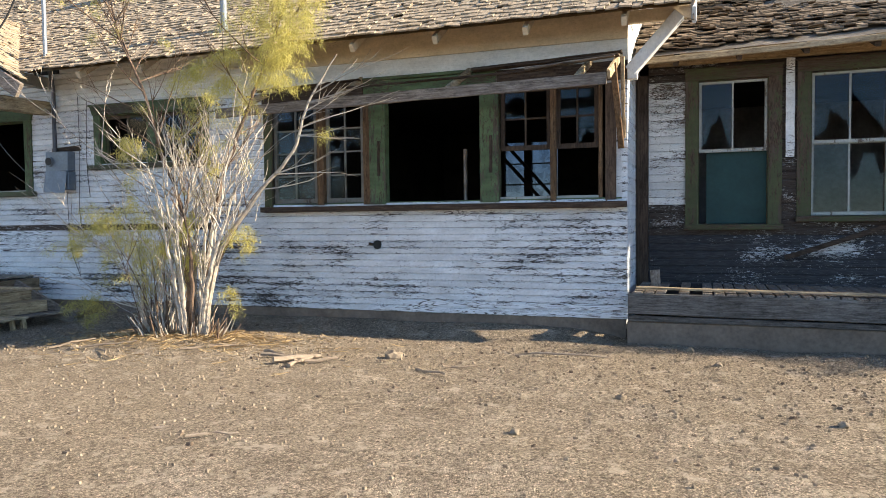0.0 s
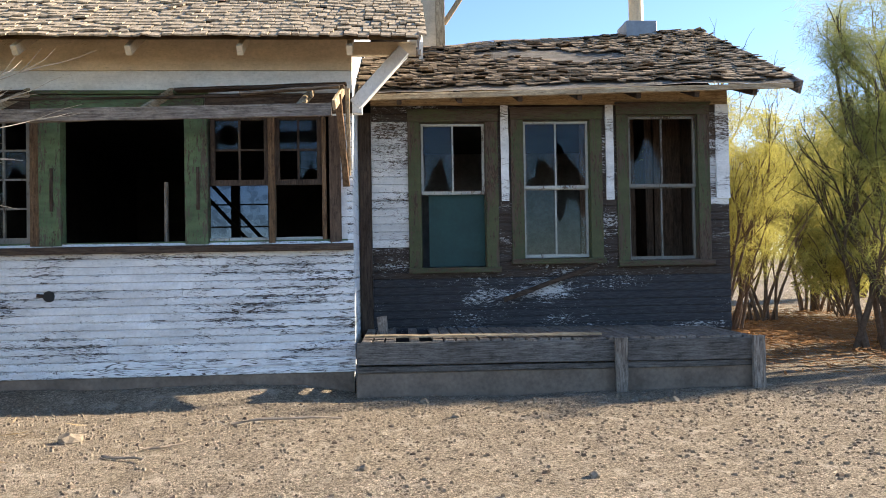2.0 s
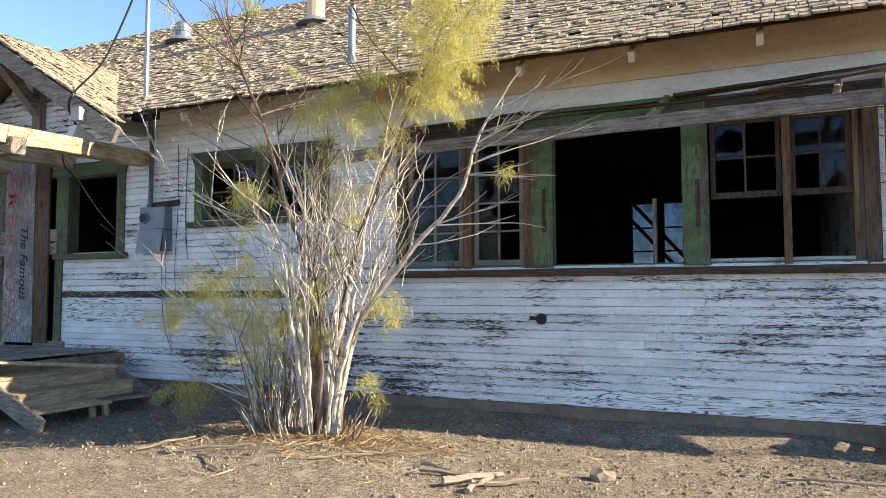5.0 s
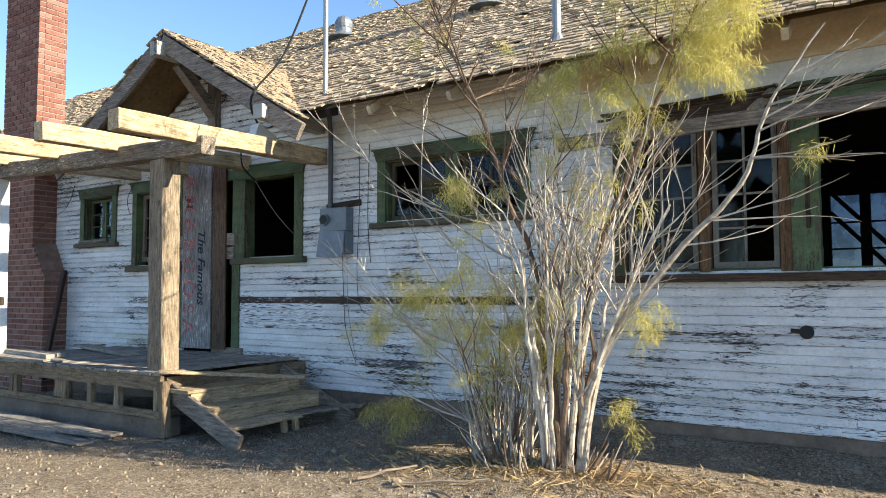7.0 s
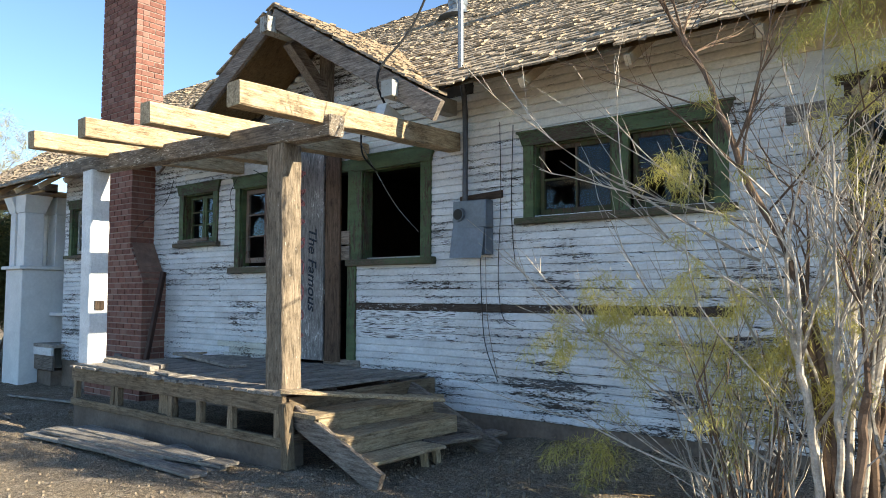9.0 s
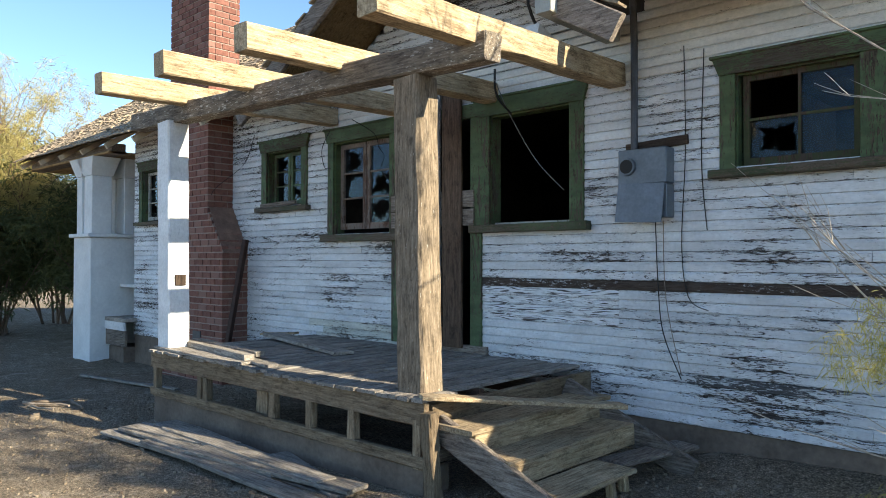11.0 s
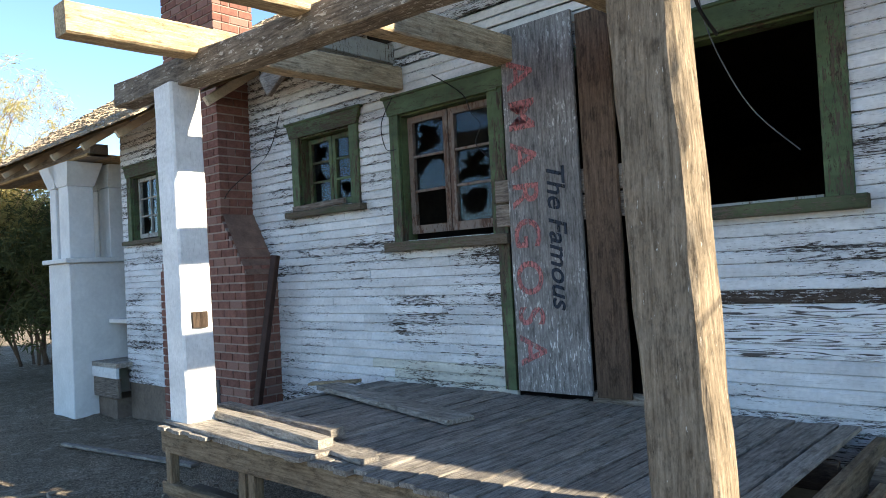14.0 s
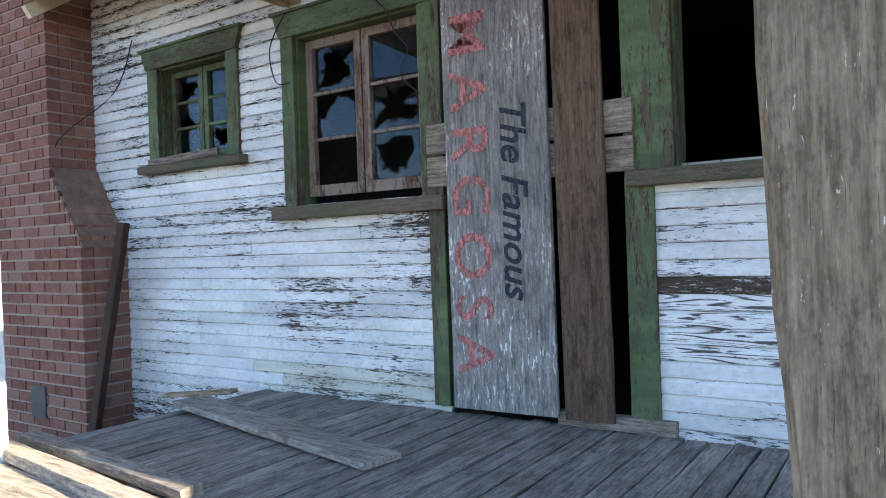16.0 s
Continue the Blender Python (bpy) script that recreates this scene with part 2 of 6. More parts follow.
M_strip = paint("peeling_white_strip", (0.74, 0.73, 0.71), (0.12, 0.08, 0.055), 0.105)
M_sillworn = paint("worn_green_sill", (0.110, 0.130, 0.070), (0.16, 0.125, 0.09), 0.21, "x", 0.75, dirt=0.5)
M_stained = paint("stained_siding_paint", (0.71, 0.70, 0.62), (0.15, 0.12, 0.095), 0.12, dirt=0.35, lap=(0.20, 0.0735))
M_bare = paint("bare_siding", (0.62, 0.62, 0.62), (0.085, 0.06, 0.045), 0.30)
M_annexlow = paint("bare_annex_siding", (0.60, 0.60, 0.60), (0.045, 0.044, 0.048), 0.295)
M_annexmid = paint("brown_annex_siding", (0.55, 0.54, 0.52), (0.060, 0.043, 0.033), 0.29)
M_eaveboard = paint("tan_eave_board", (0.66, 0.53, 0.37), (0.28, 0.18, 0.10), 0.03, rough=0.8)
M_frieze = paint("frieze_paint", (0.74, 0.72, 0.68), (0.22, 0.15, 0.09), 0.0, rough=0.7)
M_green = paint("green_trim_paint", (0.116, 0.166, 0.080), (0.11, 0.085, 0.06), 0.150, "z", 0.65, dirt=0.5)
M_green_x = paint("green_trim_paint_flat", (0.116, 0.166, 0.080), (0.11, 0.085, 0.06), 0.150, "x", 0.65, dirt=0.5)
M_olive = paint("olive_trim_paint", (0.080, 0.088, 0.042), (0.105, 0.070, 0.048), 0.185, "z", 0.75)
M_olive_x = paint("olive_trim_paint_flat", (0.080, 0.088, 0.042), (0.105, 0.070, 0.048), 0.185, "x", 0.75)
M_whitetrim = paint("white_trim_paint", (0.76, 0.76, 0.75), (0.17, 0.13, 0.10), 0.02, "z", 0.6)
M_whitepost = paint("white_post_paint", (0.80, 0.80, 0.79), (0.22, 0.12, 0.06), -0.03, "z", 0.6, dirt=0.12)
M_sash = paint("sash_paint", (0.42, 0.42, 0.38), (0.16, 0.12, 0.09), 0.10, "z", 0.7)
M_sashdark = paint("dull_sash_paint", (0.20, 0.19, 0.165), (0.10, 0.07, 0.05), 0.12, "z", 0.75)
M_redsash = paint("reddish_sash", (0.23, 0.185, 0.155), (0.15, 0.085, 0.06), 0.15, "z", 0.75)
M_orange = wood("orange_wood", (0.235, 0.145, 0.08), (0.10, 0.058, 0.033), "z")
M_pale_x, M_pale_y, M_pale_z = (wood("pale_timber_" + a, (0.58, 0.46, 0.30), (0.31, 0.22, 0.13), a) for a in "xyz")
M_grey_x, M_grey_y, M_grey_z = (wood("grey_timber_" + a, (0.34, 0.29, 0.24), (0.14, 0.11, 0.09), a) for a in "xyz")
M_post = wood("weathered_post", (0.32, 0.255, 0.185), (0.15, 0.115, 0.08), "z", worn=(0.60, 0.57, 0.51), amount=-0.03)
M_beam = wood("flecked_beam", (0.36, 0.30, 0.23), (0.15, 0.12, 0.09), "x", worn=(0.56, 0.52, 0.45), amount=0.04)
M_deck = wood("deck_wood", (0.40, 0.36, 0.315), (0.19, 0.165, 0.14), "y")
M_rimtan = wood("tan_rim_wood", (0.33, 0.25, 0.165), (0.17, 0.12, 0.075), "x")
M_rimtan_y = wood("tan_joist_wood", (0.33, 0.25, 0.165), (0.17, 0.12, 0.075), "y")
M_rimtan_z = wood("tan_stub_wood", (0.33, 0.25, 0.165), (0.17, 0.12, 0.075), "z")
M_plank = wood("bleached_plank", (0.42, 0.38, 0.33), (0.21, 0.18, 0.15), "x")
M_rim = wood("dark_rim_wood", (0.17, 0.155, 0.14), (0.068, 0.060, 0.053), "x")
M_dark_x, M_dark_z = (wood("dark_wood_" + a, (0.105, 0.075, 0.055), (0.045, 0.03, 0.022), a) for a in "xz")
M_sign = wood("sign_board", (0.34, 0.325, 0.31), (0.16, 0.15, 0.145), "z", worn=(0.68, 0.68, 0.66), amount=0.05)
M_brownboard = wood("brown_board", (0.17, 0.115, 0.08), (0.085, 0.055, 0.038), "z")
M_shingle = varied("wood_shingle", (0.15, 0.115, 0.08), (0.56, 0.45, 0.325), stretch=(3, 1, 1), each=0.24)
M_shingle_red = varied("russet_shingle", (0.085, 0.064, 0.048), (0.36, 0.275, 0.19), stretch=(3, 1, 1))
M_roofdeck = plain("roof_deck", (0.06, 0.045, 0.035), 0.95)
M_soffit = wood("soffit_boards", (0.50, 0.36, 0.20), (0.30, 0.19, 0.09), "x")
M_brick = varied("red_brick", (0.115, 0.050, 0.040), (0.30, 0.140, 0.105), 0.9, scale=20.0, hue=(0.26, 0.145, 0.115))
M_mortar = plain("mortar", (0.36, 0.285, 0.24), 0.95, scale=12)
M_wash = plain("mortar_wash", (0.24, 0.15, 0.115), 0.95, scale=9, vary=0.4)
M_stucco = plain("white_stucco", (0.74, 0.74, 0.72), 0.85, scale=2.5, vary=0.14, bump=0.25)
M_concrete = plain("foundation_concrete", (0.20, 0.155, 0.12), 0.95, scale=3, vary=0.4, bump=0.4)
M_ground = gravel("gravel_ground")
M_stone = varied("pebble", (0.13, 0.10, 0.07), (0.36, 0.29, 0.21), 0.95, scale=30)
M_metal = plain("galvanised_steel", (0.24, 0.27, 0.30), 0.55, 0.6, 5, 0.2, 0.08)
M_meter = plain("grey_enamel", (0.17, 0.20, 0.235), 0.45, 0.35, 5, 0.25, 0.08)
M_pipe = plain("dark_pipe", (0.10, 0.10, 0.11), 0.5, 0.6, 8, 0.3, 0.1)
M_rust = plain("rusty_iron", (0.07, 0.038, 0.03), 0.7, 0.5, 10, 0.4, 0.2)
M_cream = plain("cream_flue_pipe", (0.60, 0.46, 0.29), 0.6, 0.0, 5, 0.2, 0.1)
M_cable = plain("black_cable", (0.02, 0.02, 0.02), 0.6)
# one near-black tone for wall cores, inner walls, floors and ceilings
M_innerdark = plain("dark_interior", (0.055, 0.047, 0.042), 0.95, scale=2, vary=0.5)
M_plaster = plain("pale_plaster", (0.34, 0.33, 0.32), 0.95, scale=2, vary=0.35)
M_teal = plain("teal_panel", (0.014, 0.052, 0.050), 0.6, scale=3, vary=0.25)
M_glass = glass("window_glass")
M_dimglass = dimming_glass("dimming_glass")
M_bark = varied("pale_bark", (0.20, 0.165, 0.125), (0.68, 0.61, 0.52), 0.9, scale=25)
M_redtwig = varied("russet_twig", (0.085, 0.056, 0.040), (0.25, 0.175, 0.125), 0.9, scale=25)
M_darkbark = varied("dark_bark", (0.045, 0.035, 0.028), (0.17, 0.125, 0.09), 0.9, scale=25)
M_leaf = leaf("feathery_foliage", (0.33, 0.295, 0.07), (0.72, 0.65, 0.24))
M_leafgold = leaf("golden_foliage", (0.31, 0.285, 0.07), (0.64, 0.57, 0.17))
M_leafpale = leaf("straw_foliage", (0.34, 0.29, 0.10), (0.66, 0.58, 0.26))
M_drystick = varied("dry_stick", (0.17, 0.13, 0.095), (0.36, 0.29, 0.22), 0.95, scale=25)
M_straw = varied("straw", (0.26, 0.17, 0.08), (0.60, 0.44, 0.24), 0.95)
M_clod = varied("dark_clod", (0.06, 0.042, 0.03), (0.24, 0.18, 0.13), 0.95, scale=30)
M_litter = varied("needle_litter", (0.16, 0.075, 0.03), (0.42, 0.22, 0.09), 0.95)
M_leafmid = leaf("green_foliage", (0.22, 0.23, 0.06), (0.52, 0.50, 0.15))
M_leafgreen = leaf("dark_foliage", (0.05, 0.068, 0.03), (0.16, 0.17, 0.07))
M_red = plain("faded_red_paint", (0.55, 0.21, 0.20), 0.8, scale=40, vary=0.5)
M_ink = plain("blue_black_paint", (0.03, 0.04, 0.06), 0.8, scale=40, vary=0.4)


def flaked(m, name, lo, hi):
    """The same paint, worn through to the board in flecks."""
    m = m.copy()
    m.name = name
    n, l = m.node_tree.nodes, m.node_tree.links
    tr, mx, no, mr = (n.new("ShaderNode" + q) for q in ("BsdfTransparent", "MixShader", "TexNoise", "MapRange"))
    geo, vm = n.new("ShaderNodeNewGeometry"), n.new("ShaderNodeVectorMath")
    vm.operation = "MULTIPLY"
    vm.inputs[1].default_value = (3, 3, 1)
    l.new(geo.outputs["Position"], vm.inputs[0]), l.new(vm.outputs[0], no.inputs["Vector"])
    no.inputs["Scale"].default_value, no.inputs["Detail"].default_value, no.inputs["Roughness"].default_value = 16.0, 6.0, 0.75
    mr.inputs[1].default_value, mr.inputs[2].default_value = lo, hi
    l.new(no.outputs[0], mr.inputs[0]), l.new(mr.outputs[0], mx.inputs[0])
    l.new(n["Principled BSDF"].outputs[0], mx.inputs[1]), l.new(tr.outputs[0], mx.inputs[2])
    l.new(mx.outputs[0], n["Material Output"].inputs[0])
    return m


M_redworn, M_inkworn = flaked(M_red, "worn_red_paint", 0.44, 0.62), flaked(M_ink, "worn_ink", 0.52, 0.66)


# ---- building blocks ----
def empty(name, label="", category="", group="", kind=""):
    return tagged(new(name), label, category, group, kind)


def part(name, bm, material, parent=None, label=""):
    """Links a bmesh as one mesh object under a thing or part."""
    me = bpy.data.meshes.new(name)
    bmesh.ops.recalc_face_normals(bm, faces=bm.faces)
    bm.to_mesh(me)
    bm.free()
    me.materials.append(material)
    ob = new(name, me)
    ob.parent = parent
    return tagged(ob, label)


def joined(name, verts, faces, material, parent=None, label=""):
    me = bpy.data.meshes.new(name)
    me.from_pydata(verts, [], faces)
    me.materials.append(material)
    ob = new(name, me)
    ob.parent = parent
    return tagged(ob, label)


def box(bm, x0, x1, y0, y1, z0, z1):
    v = [bm.verts.new((x, y, z)) for x in (x0, x1) for y in (y0, y1) for z in (z0, z1)]
    for q in ((0, 1, 3, 2), (4, 6, 7, 5), (0, 4, 5, 1), (2, 3, 7, 6), (0, 2, 6, 4), (1, 5, 7, 3)):
        bm.faces.new([v[i] for i in q])
    return bm


def cuboid(x0, x1, y0, y1, z0, z1, bev=0.0):
    bm = box(bmesh.new(), x0, x1, y0, y1, z0, z1)
    if bev:
        bmesh.ops.bevel(bm, geom=bm.edges[:], offset=bev, segments=1, affect="EDGES")
    return bm


rng = random.Random(4)


def timber(p, q, w, h, seg=1, jit=0.0, cham=0.006, bm=None, up=(0, 0, 1)):
    """A sawn length from p to q, w across and h deep, with chamfered, slightly uneven edges."""
    bm = bm or bmesh.new()
    p, q = Vector(p), Vector(q)
    d = (q - p).normalized()
    side = d.cross(Vector(up))
    side = side.normalized() if side.length > 1e-4 else Vector((1, 0, 0))
    top = side.cross(d)
    c, rings = cham, []
    shape = [(-w / 2 + c, -h / 2), (w / 2 - c, -h / 2), (w / 2, -h / 2 + c), (w / 2, h / 2 - c), (w / 2 - c, h / 2), (-w / 2 + c, h / 2), (-w / 2, h / 2 - c), (-w / 2, -h / 2 + c)]
    for i in range(seg + 1):
        o = p.lerp(q, i / seg)
        rings.append([bm.verts.new(o + side * (a + rng.uniform(-jit, jit)) + top * (b + rng.uniform(-jit, jit))) for a, b in shape])
    for a, b in zip(rings, rings[1:]):
        for i in range(8):
            bm.faces.new((a[i], a[(i + 1) % 8], b[(i + 1) % 8], b[i]))
    bm.faces.new(rings[0][::-1]), bm.faces.new(rings[-1])
    return bm


def tube(pts, r0, r1=None, n=6, bm=None):
    """A round rod along points, tapering from r0 to r1."""
    bm = bm or bmesh.new()
    r1 = r0 if r1 is None else r1
    pts = [Vector(p) for p in pts]
    rings = []
    for i, p in enumerate(pts):
        d = (pts[min(i + 1, len(pts) - 1)] - pts[max(i - 1, 0)]).normalized()
        a = d.orthogonal().normalized()
        b = d.cross(a)
        r = r0 + (r1 - r0) * i / (len(pts) - 1)
        rings.append([bm.verts.new(p + (a * math.cos(2 * math.pi * k / n) + b * math.sin(2 * math.pi * k / n)) * r) for k in range(n)])
    for a, b in zip(rings, rings[1:]):
        # match the nearest start so that rings do not twist
        s = min(range(n), key=lambda j: (b[j].co - a[0].co).length)
        for k in range(n):
            bm.faces.new((a[k], a[(k + 1) % n], b[(s + k + 1) % n], b[(s + k) % n]))
    if n > 2:
        bm.faces.new(rings[0][::-1]), bm.faces.new(rings[-1])
    return bm


def shell(name, x0, x1, z0, z1, y0, y1, holes, material, parent=None, top=None):
    """A wall slab in the xz plane, y0 to y1 thick, with openings right through it."""
    xs = sorted({x0, x1, *(h[i] for h in holes for i in (0, 1) if x0 < h[i] < x1)})
    zs = sorted({z0, z1, *(h[i] for h in holes for i in (2, 3) if z0 < h[i] < z1)})
    solid = {}
    for i in range(len(xs) - 1):
        for j in range(len(zs) - 1):
            cx, cz = (xs[i] + xs[i + 1]) / 2, (zs[j] + zs[j + 1]) / 2
            solid[i, j] = not any(h[0] < cx < h[1] and h[2] < cz < h[3] for h in holes)
    bm, vs = bmesh.new(), {}

    def v(i, j, k):
        if (i, j, k) not in vs:
            vs[i, j, k] = bm.verts.new((xs[i], (y0, y1)[k], zs[j]))
        return vs[i, j, k]

    for (i, j), on in solid.items():
        if not on:
            continue
        bm.faces.new((v(i, j, 0), v(i + 1, j, 0), v(i + 1, j + 1, 0), v(i, j + 1, 0)))
        bm.faces.new((v(i, j, 1), v(i, j + 1, 1), v(i + 1, j + 1, 1), v(i + 1, j, 1)))
        for di, dj, a, b in ((-1, 0, (i, j), (i, j + 1)), (1, 0, (i + 1, j), (i + 1, j + 1)), (0, -1, (i, j), (i + 1, j)), (0, 1, (i, j + 1), (i + 1, j + 1))):
            if not solid.get((i + di, j + dj), False):
                bm.faces.new((v(*a, 0), v(*b, 0), v(*b, 1), v(*a, 1)))
    return part(name, bm, material, parent)


PITCH = 0.0735


def siding(parent, x0, x1, z0, z1, y, holes, pick, pitch=PITCH, seams=(), tilt=None):
    """Lapped boards, one object to each length, cut round the openings. pick(x, z): the board's material."""
    rows = int(round((z1 - z0) / pitch))
    for r in range(rows):
        za, zb = z0 + r * pitch, z0 + (r + 1) * pitch
        zc = (za + zb) / 2
        cuts = sorted((max(h[0], x0), min(h[1], x1)) for h in holes if h[2] < zc < h[3] and h[1] > x0 and h[0] < x1)
        spans, at = [], x0
        for a, b in cuts:
            if a - at > 0.02:
                spans.append((at, a))
            at = max(at, b)
        if x1 - at > 0.02:
            spans.append((at, x1))
        for a, b in spans:
            joints = [a] + sorted(s for s in (seams(r) if callable(seams) else ()) if a + 0.25 < s < b - 0.25) + [b]
            for c, d in zip(joints, joints[1:]):
                o = rng.uniform(-0.0015, 0.0015)
                e = 0.0012
                prof = [(0.017, za + 0.001), (-0.004 + o, za + 0.001), (-0.008 + o, za + 0.006), (-0.007 + o, zb - 0.020), (-0.001 + o, zb - 0.009), (0.003, zb - 0.001), (0.017, zb - 0.001)]
                lift = (lambda x: tilt(x)) if tilt else (lambda x: 0.0)
                verts = [(x, y + p, z + lift(x)) for x in (c + e, d - e) for p, z in prof]
                n = len(prof)
                faces = [(i, i + 1, n + i + 1, n + i) for i in range(n - 1)] + [(n - 1, 0, n, 2 * n - 1), tuple(range(n))[::-1], tuple(range(n, 2 * n))]
                joined("board", verts, faces, pick((c + d) / 2, zc), parent)


def shingles(x0, x1, v0, v1, at, normal, along, rise, width=(0.06, 0.14), expo=0.102, gap=0.02, keep=None, loose=0.34, near=None, thick=0.013):
    """Shingle courses on a slope. at(x, v): the point; returns (near list, rest verts, rest faces)."""
    single, verts, faces = [], [], []
    rows = int((v1 - v0) / expo)
    for r in range(rows + 1):
        v = v0 + r * expo + rng.uniform(-0.008, 0.008)
        x = x0 + rng.uniform(-0.05, 0.03)
        while x < x1:
            w = rng.uniform(*width)
            if rng.random() > gap and (keep is None or keep(x + w / 2, v)):
                dv = rng.uniform(-0.016, 0.012) * (1 + loose)
                t = thick + rng.random() * 0.007
                lift = 0.020 + loose * (rng.random() ** 3) * 0.05
                skew = rng.uniform(-0.012, 0.012) * loose * 2
                end = min(v + expo * 1.75, v1 + 0.03)
                a, b = x + 0.004, min(x + w, x1 + 0.02) - 0.004
                quad = []
                for s, u, n in ((a, v + dv, lift), (b, v + dv + skew, lift * rng.uniform(0.6, 1.2)), (b, end, 0.004), (a, end, 0.004)):
                    o = at(s, u)
                    quad.append((o + normal * n, o + normal * (n + t)))
                vs = [tuple(p) for lo, hi in quad for p in (lo, hi)]
                fs = [(1, 3, 5, 7), (6, 4, 2, 0), (0, 2, 3, 1), (2, 4, 5, 3), (6, 0, 1, 7)]
                if near and near(x, v) and len(single) < 300:
                    single.append((vs, fs))
                else:
                    k = len(verts)
                    verts += vs
                    faces += [tuple(i + k for i in f) for f in fs]
            x += w
    return single, verts, faces


# ---- ground ----
def ground_z(x, y):
    far = min(1.0, max(0.0, (-5.0 - x) / 11.0))
    mound = 0.12 * math.exp(-((x + 4.2) ** 2 / 1.1 + (y + 1.85) ** 2 / 0.5))
    bank = 0.10 * math.exp(-(y / 0.42) ** 2) * min(1.0, max(0.0, -x / 0.5)) * min(1.0, max(0.0, (x + 7.6) / 0.8))
    return -0.24 * far + mound + bank


def ground_top(x, y):
    """The ground with its small relief."""
    return ground_z(x, y) + 0.020 * noise.noise((x * 1.1, y * 1.1, 0)) + 0.012 * noise.noise((x * 3.4, y * 3.4, 3)) + 0.011 * noise.noise((x * 8.0, y * 8.0, 7))


def spread(lo, hi, step, reach):
    """Fine steps from lo to hi, then ever longer ones out to reach."""
    inner = list(np.arange(lo, hi, step))
    a, b, s = inner[0], inner[-1], step
    left, right = [], []
    while b < reach:
        s *= 1.35
        a, b = a - s, b + s
        left.append(a), right.append(b)
    return left[::-1] + inner + right


gx, gy = spread(-18.0, 6.5, 0.085, 900), spread(-7.0, 0.6, 0.07, 900)
gv = []
for y in gy:
    for x in gx:
        h = ground_top(x, y) if abs(x) < 60 and abs(y) < 60 else ground_z(x, y)
        gv.append((float(x), float(y), h))
gw = len(gx)
gf = [(j * gw + i, j * gw + i + 1, (j + 1) * gw + i + 1, (j + 1) * gw + i) for j in range(len(gy) - 1) for i in range(gw - 1)]
ground = tagged(joined("ground", gv, gf, M_ground), "dry tan gravel and packed desert dirt", "ground", kind="structure")
for p in ground.data.polygons:
    p.use_smooth = True


# ---- main house: walls ----
W_BAND = (-4.20, -0.06, 1.42, 2.66)
W_KITCHEN = (-6.84, -5.20, 2.02, 2.69)
W_DARK = (-9.04, -8.17, 1.70, 2.69)
W_DOOR = (-10.22, -9.24, 0.52, 2.69)
W_MID = (-11.28, -10.34, 1.66, 2.69)
W_SMALL = (-12.60, -11.86, 2.02, 2.71)
W_FAR = (-16.05, -15.35, 1.96, 2.76)
CHIMNEY = (-14.42, -13.40, 0.0, 7.0)
HOLES = [W_BAND, W_KITCHEN, W_DARK, W_DOOR, W_MID, W_SMALL, W_FAR]
EAVE_Z, SLOPE, RIDGE_Y = 3.20, 0.68, 4.0
wall_south = empty("wall_south", "peeling white lapped wooden siding on front wall", "wall", kind="structure")
shell("wall_core", -16.35, -0.02, 0.10, 3.56, 0.018, 0.13, HOLES, M_innerdark, wall_south)


def main_pick(x, z):
    if abs(z - 1.205) < 0.037 and -9.05 < x < -4.6:
        return M_bare
    if (0.86 < z < 1.13 and -9.1 < x < -7.7) or (z < 0.34 and x > -2.7):
        return M_grain
    if z < 0.74 and -11.8 < x < -10.3:
        return M_stained
    if z > 2.75 and x > -9.2:
        return M_cleanbounce
    if z < 0.55 and -8.2 < x < -5.0 and rng.random() < 0.7:
        return M_worse
    if -12.9 < x < -11.2 and z > 1.3 and rng.random() < 0.6:
        return M_worn
    if z < 0.50 or (x > -2.6 and z < 2.0):
        return M_worn
    return M_worn if rng.random() < 0.22 else M_white


siding(wall_south, -16.33, 0.0, 0.20, 3.508, 0.0, HOLES + [(-4.6, 0.1, 2.69, 4), (-11.62, -7.52, 3.27, 4)] + [(-14.42, -13.03, 0, 1.6), (-14.42, -13.40, 1.5, 4)], main_pick,
       seams=lambda r: [-16 + ((r * 5.37) % 4.9), -12.9 + ((r * 3.1) % 2.2) if r > 9 else -11.72 + 0.13 * (r % 3), -7.74 if r in (9, 10, 11, 12) else -6.2 + ((r * 1.7) % 1.5), -2.6 + ((r * 2.3) % 2.2)])
frieze = part("frieze_board", cuboid(-4.60, 0.004, -0.012, 0.018, 2.685, 3.06, 0.003), M_frieze, wall_south, "cream frieze boards under the eave")
part("eave_board", cuboid(-4.60, 0.004, -0.016, 0.018, 3.063, 3.50, 0.003), M_eaveboard, wall_south, "tan bare boards under the eave")
part("foundation", cuboid(-16.30, -0.015, 0.006, 0.14, -0.6, 0.197), M_concrete, wall_south, "stained concrete foundation")
# east end wall of the main house, with gable
wall_east = empty("wall_east", "sunlit white siding on gable end wall", "wall", kind="structure")
bm = bmesh.new()
pts = [(0.0, 0.1), (8.0, 0.1), (8.0, 3.35), (RIDGE_Y, 3.30 + SLOPE * (RIDGE_Y)), (0.0, 3.35)]
for x in (-0.13, -0.014):
    bm.faces.new([bm.verts.new((x, y + 0.02, z)) for y, z in pts])
bm.verts.ensure_lookup_table()
for i in range(5):
    bm.faces.new([bm.verts[i], bm.verts[(i + 1) % 5], bm.verts[5 + (i + 1) % 5], bm.verts[5 + i]])
part("wall_core", bm, M_white, wall_east)
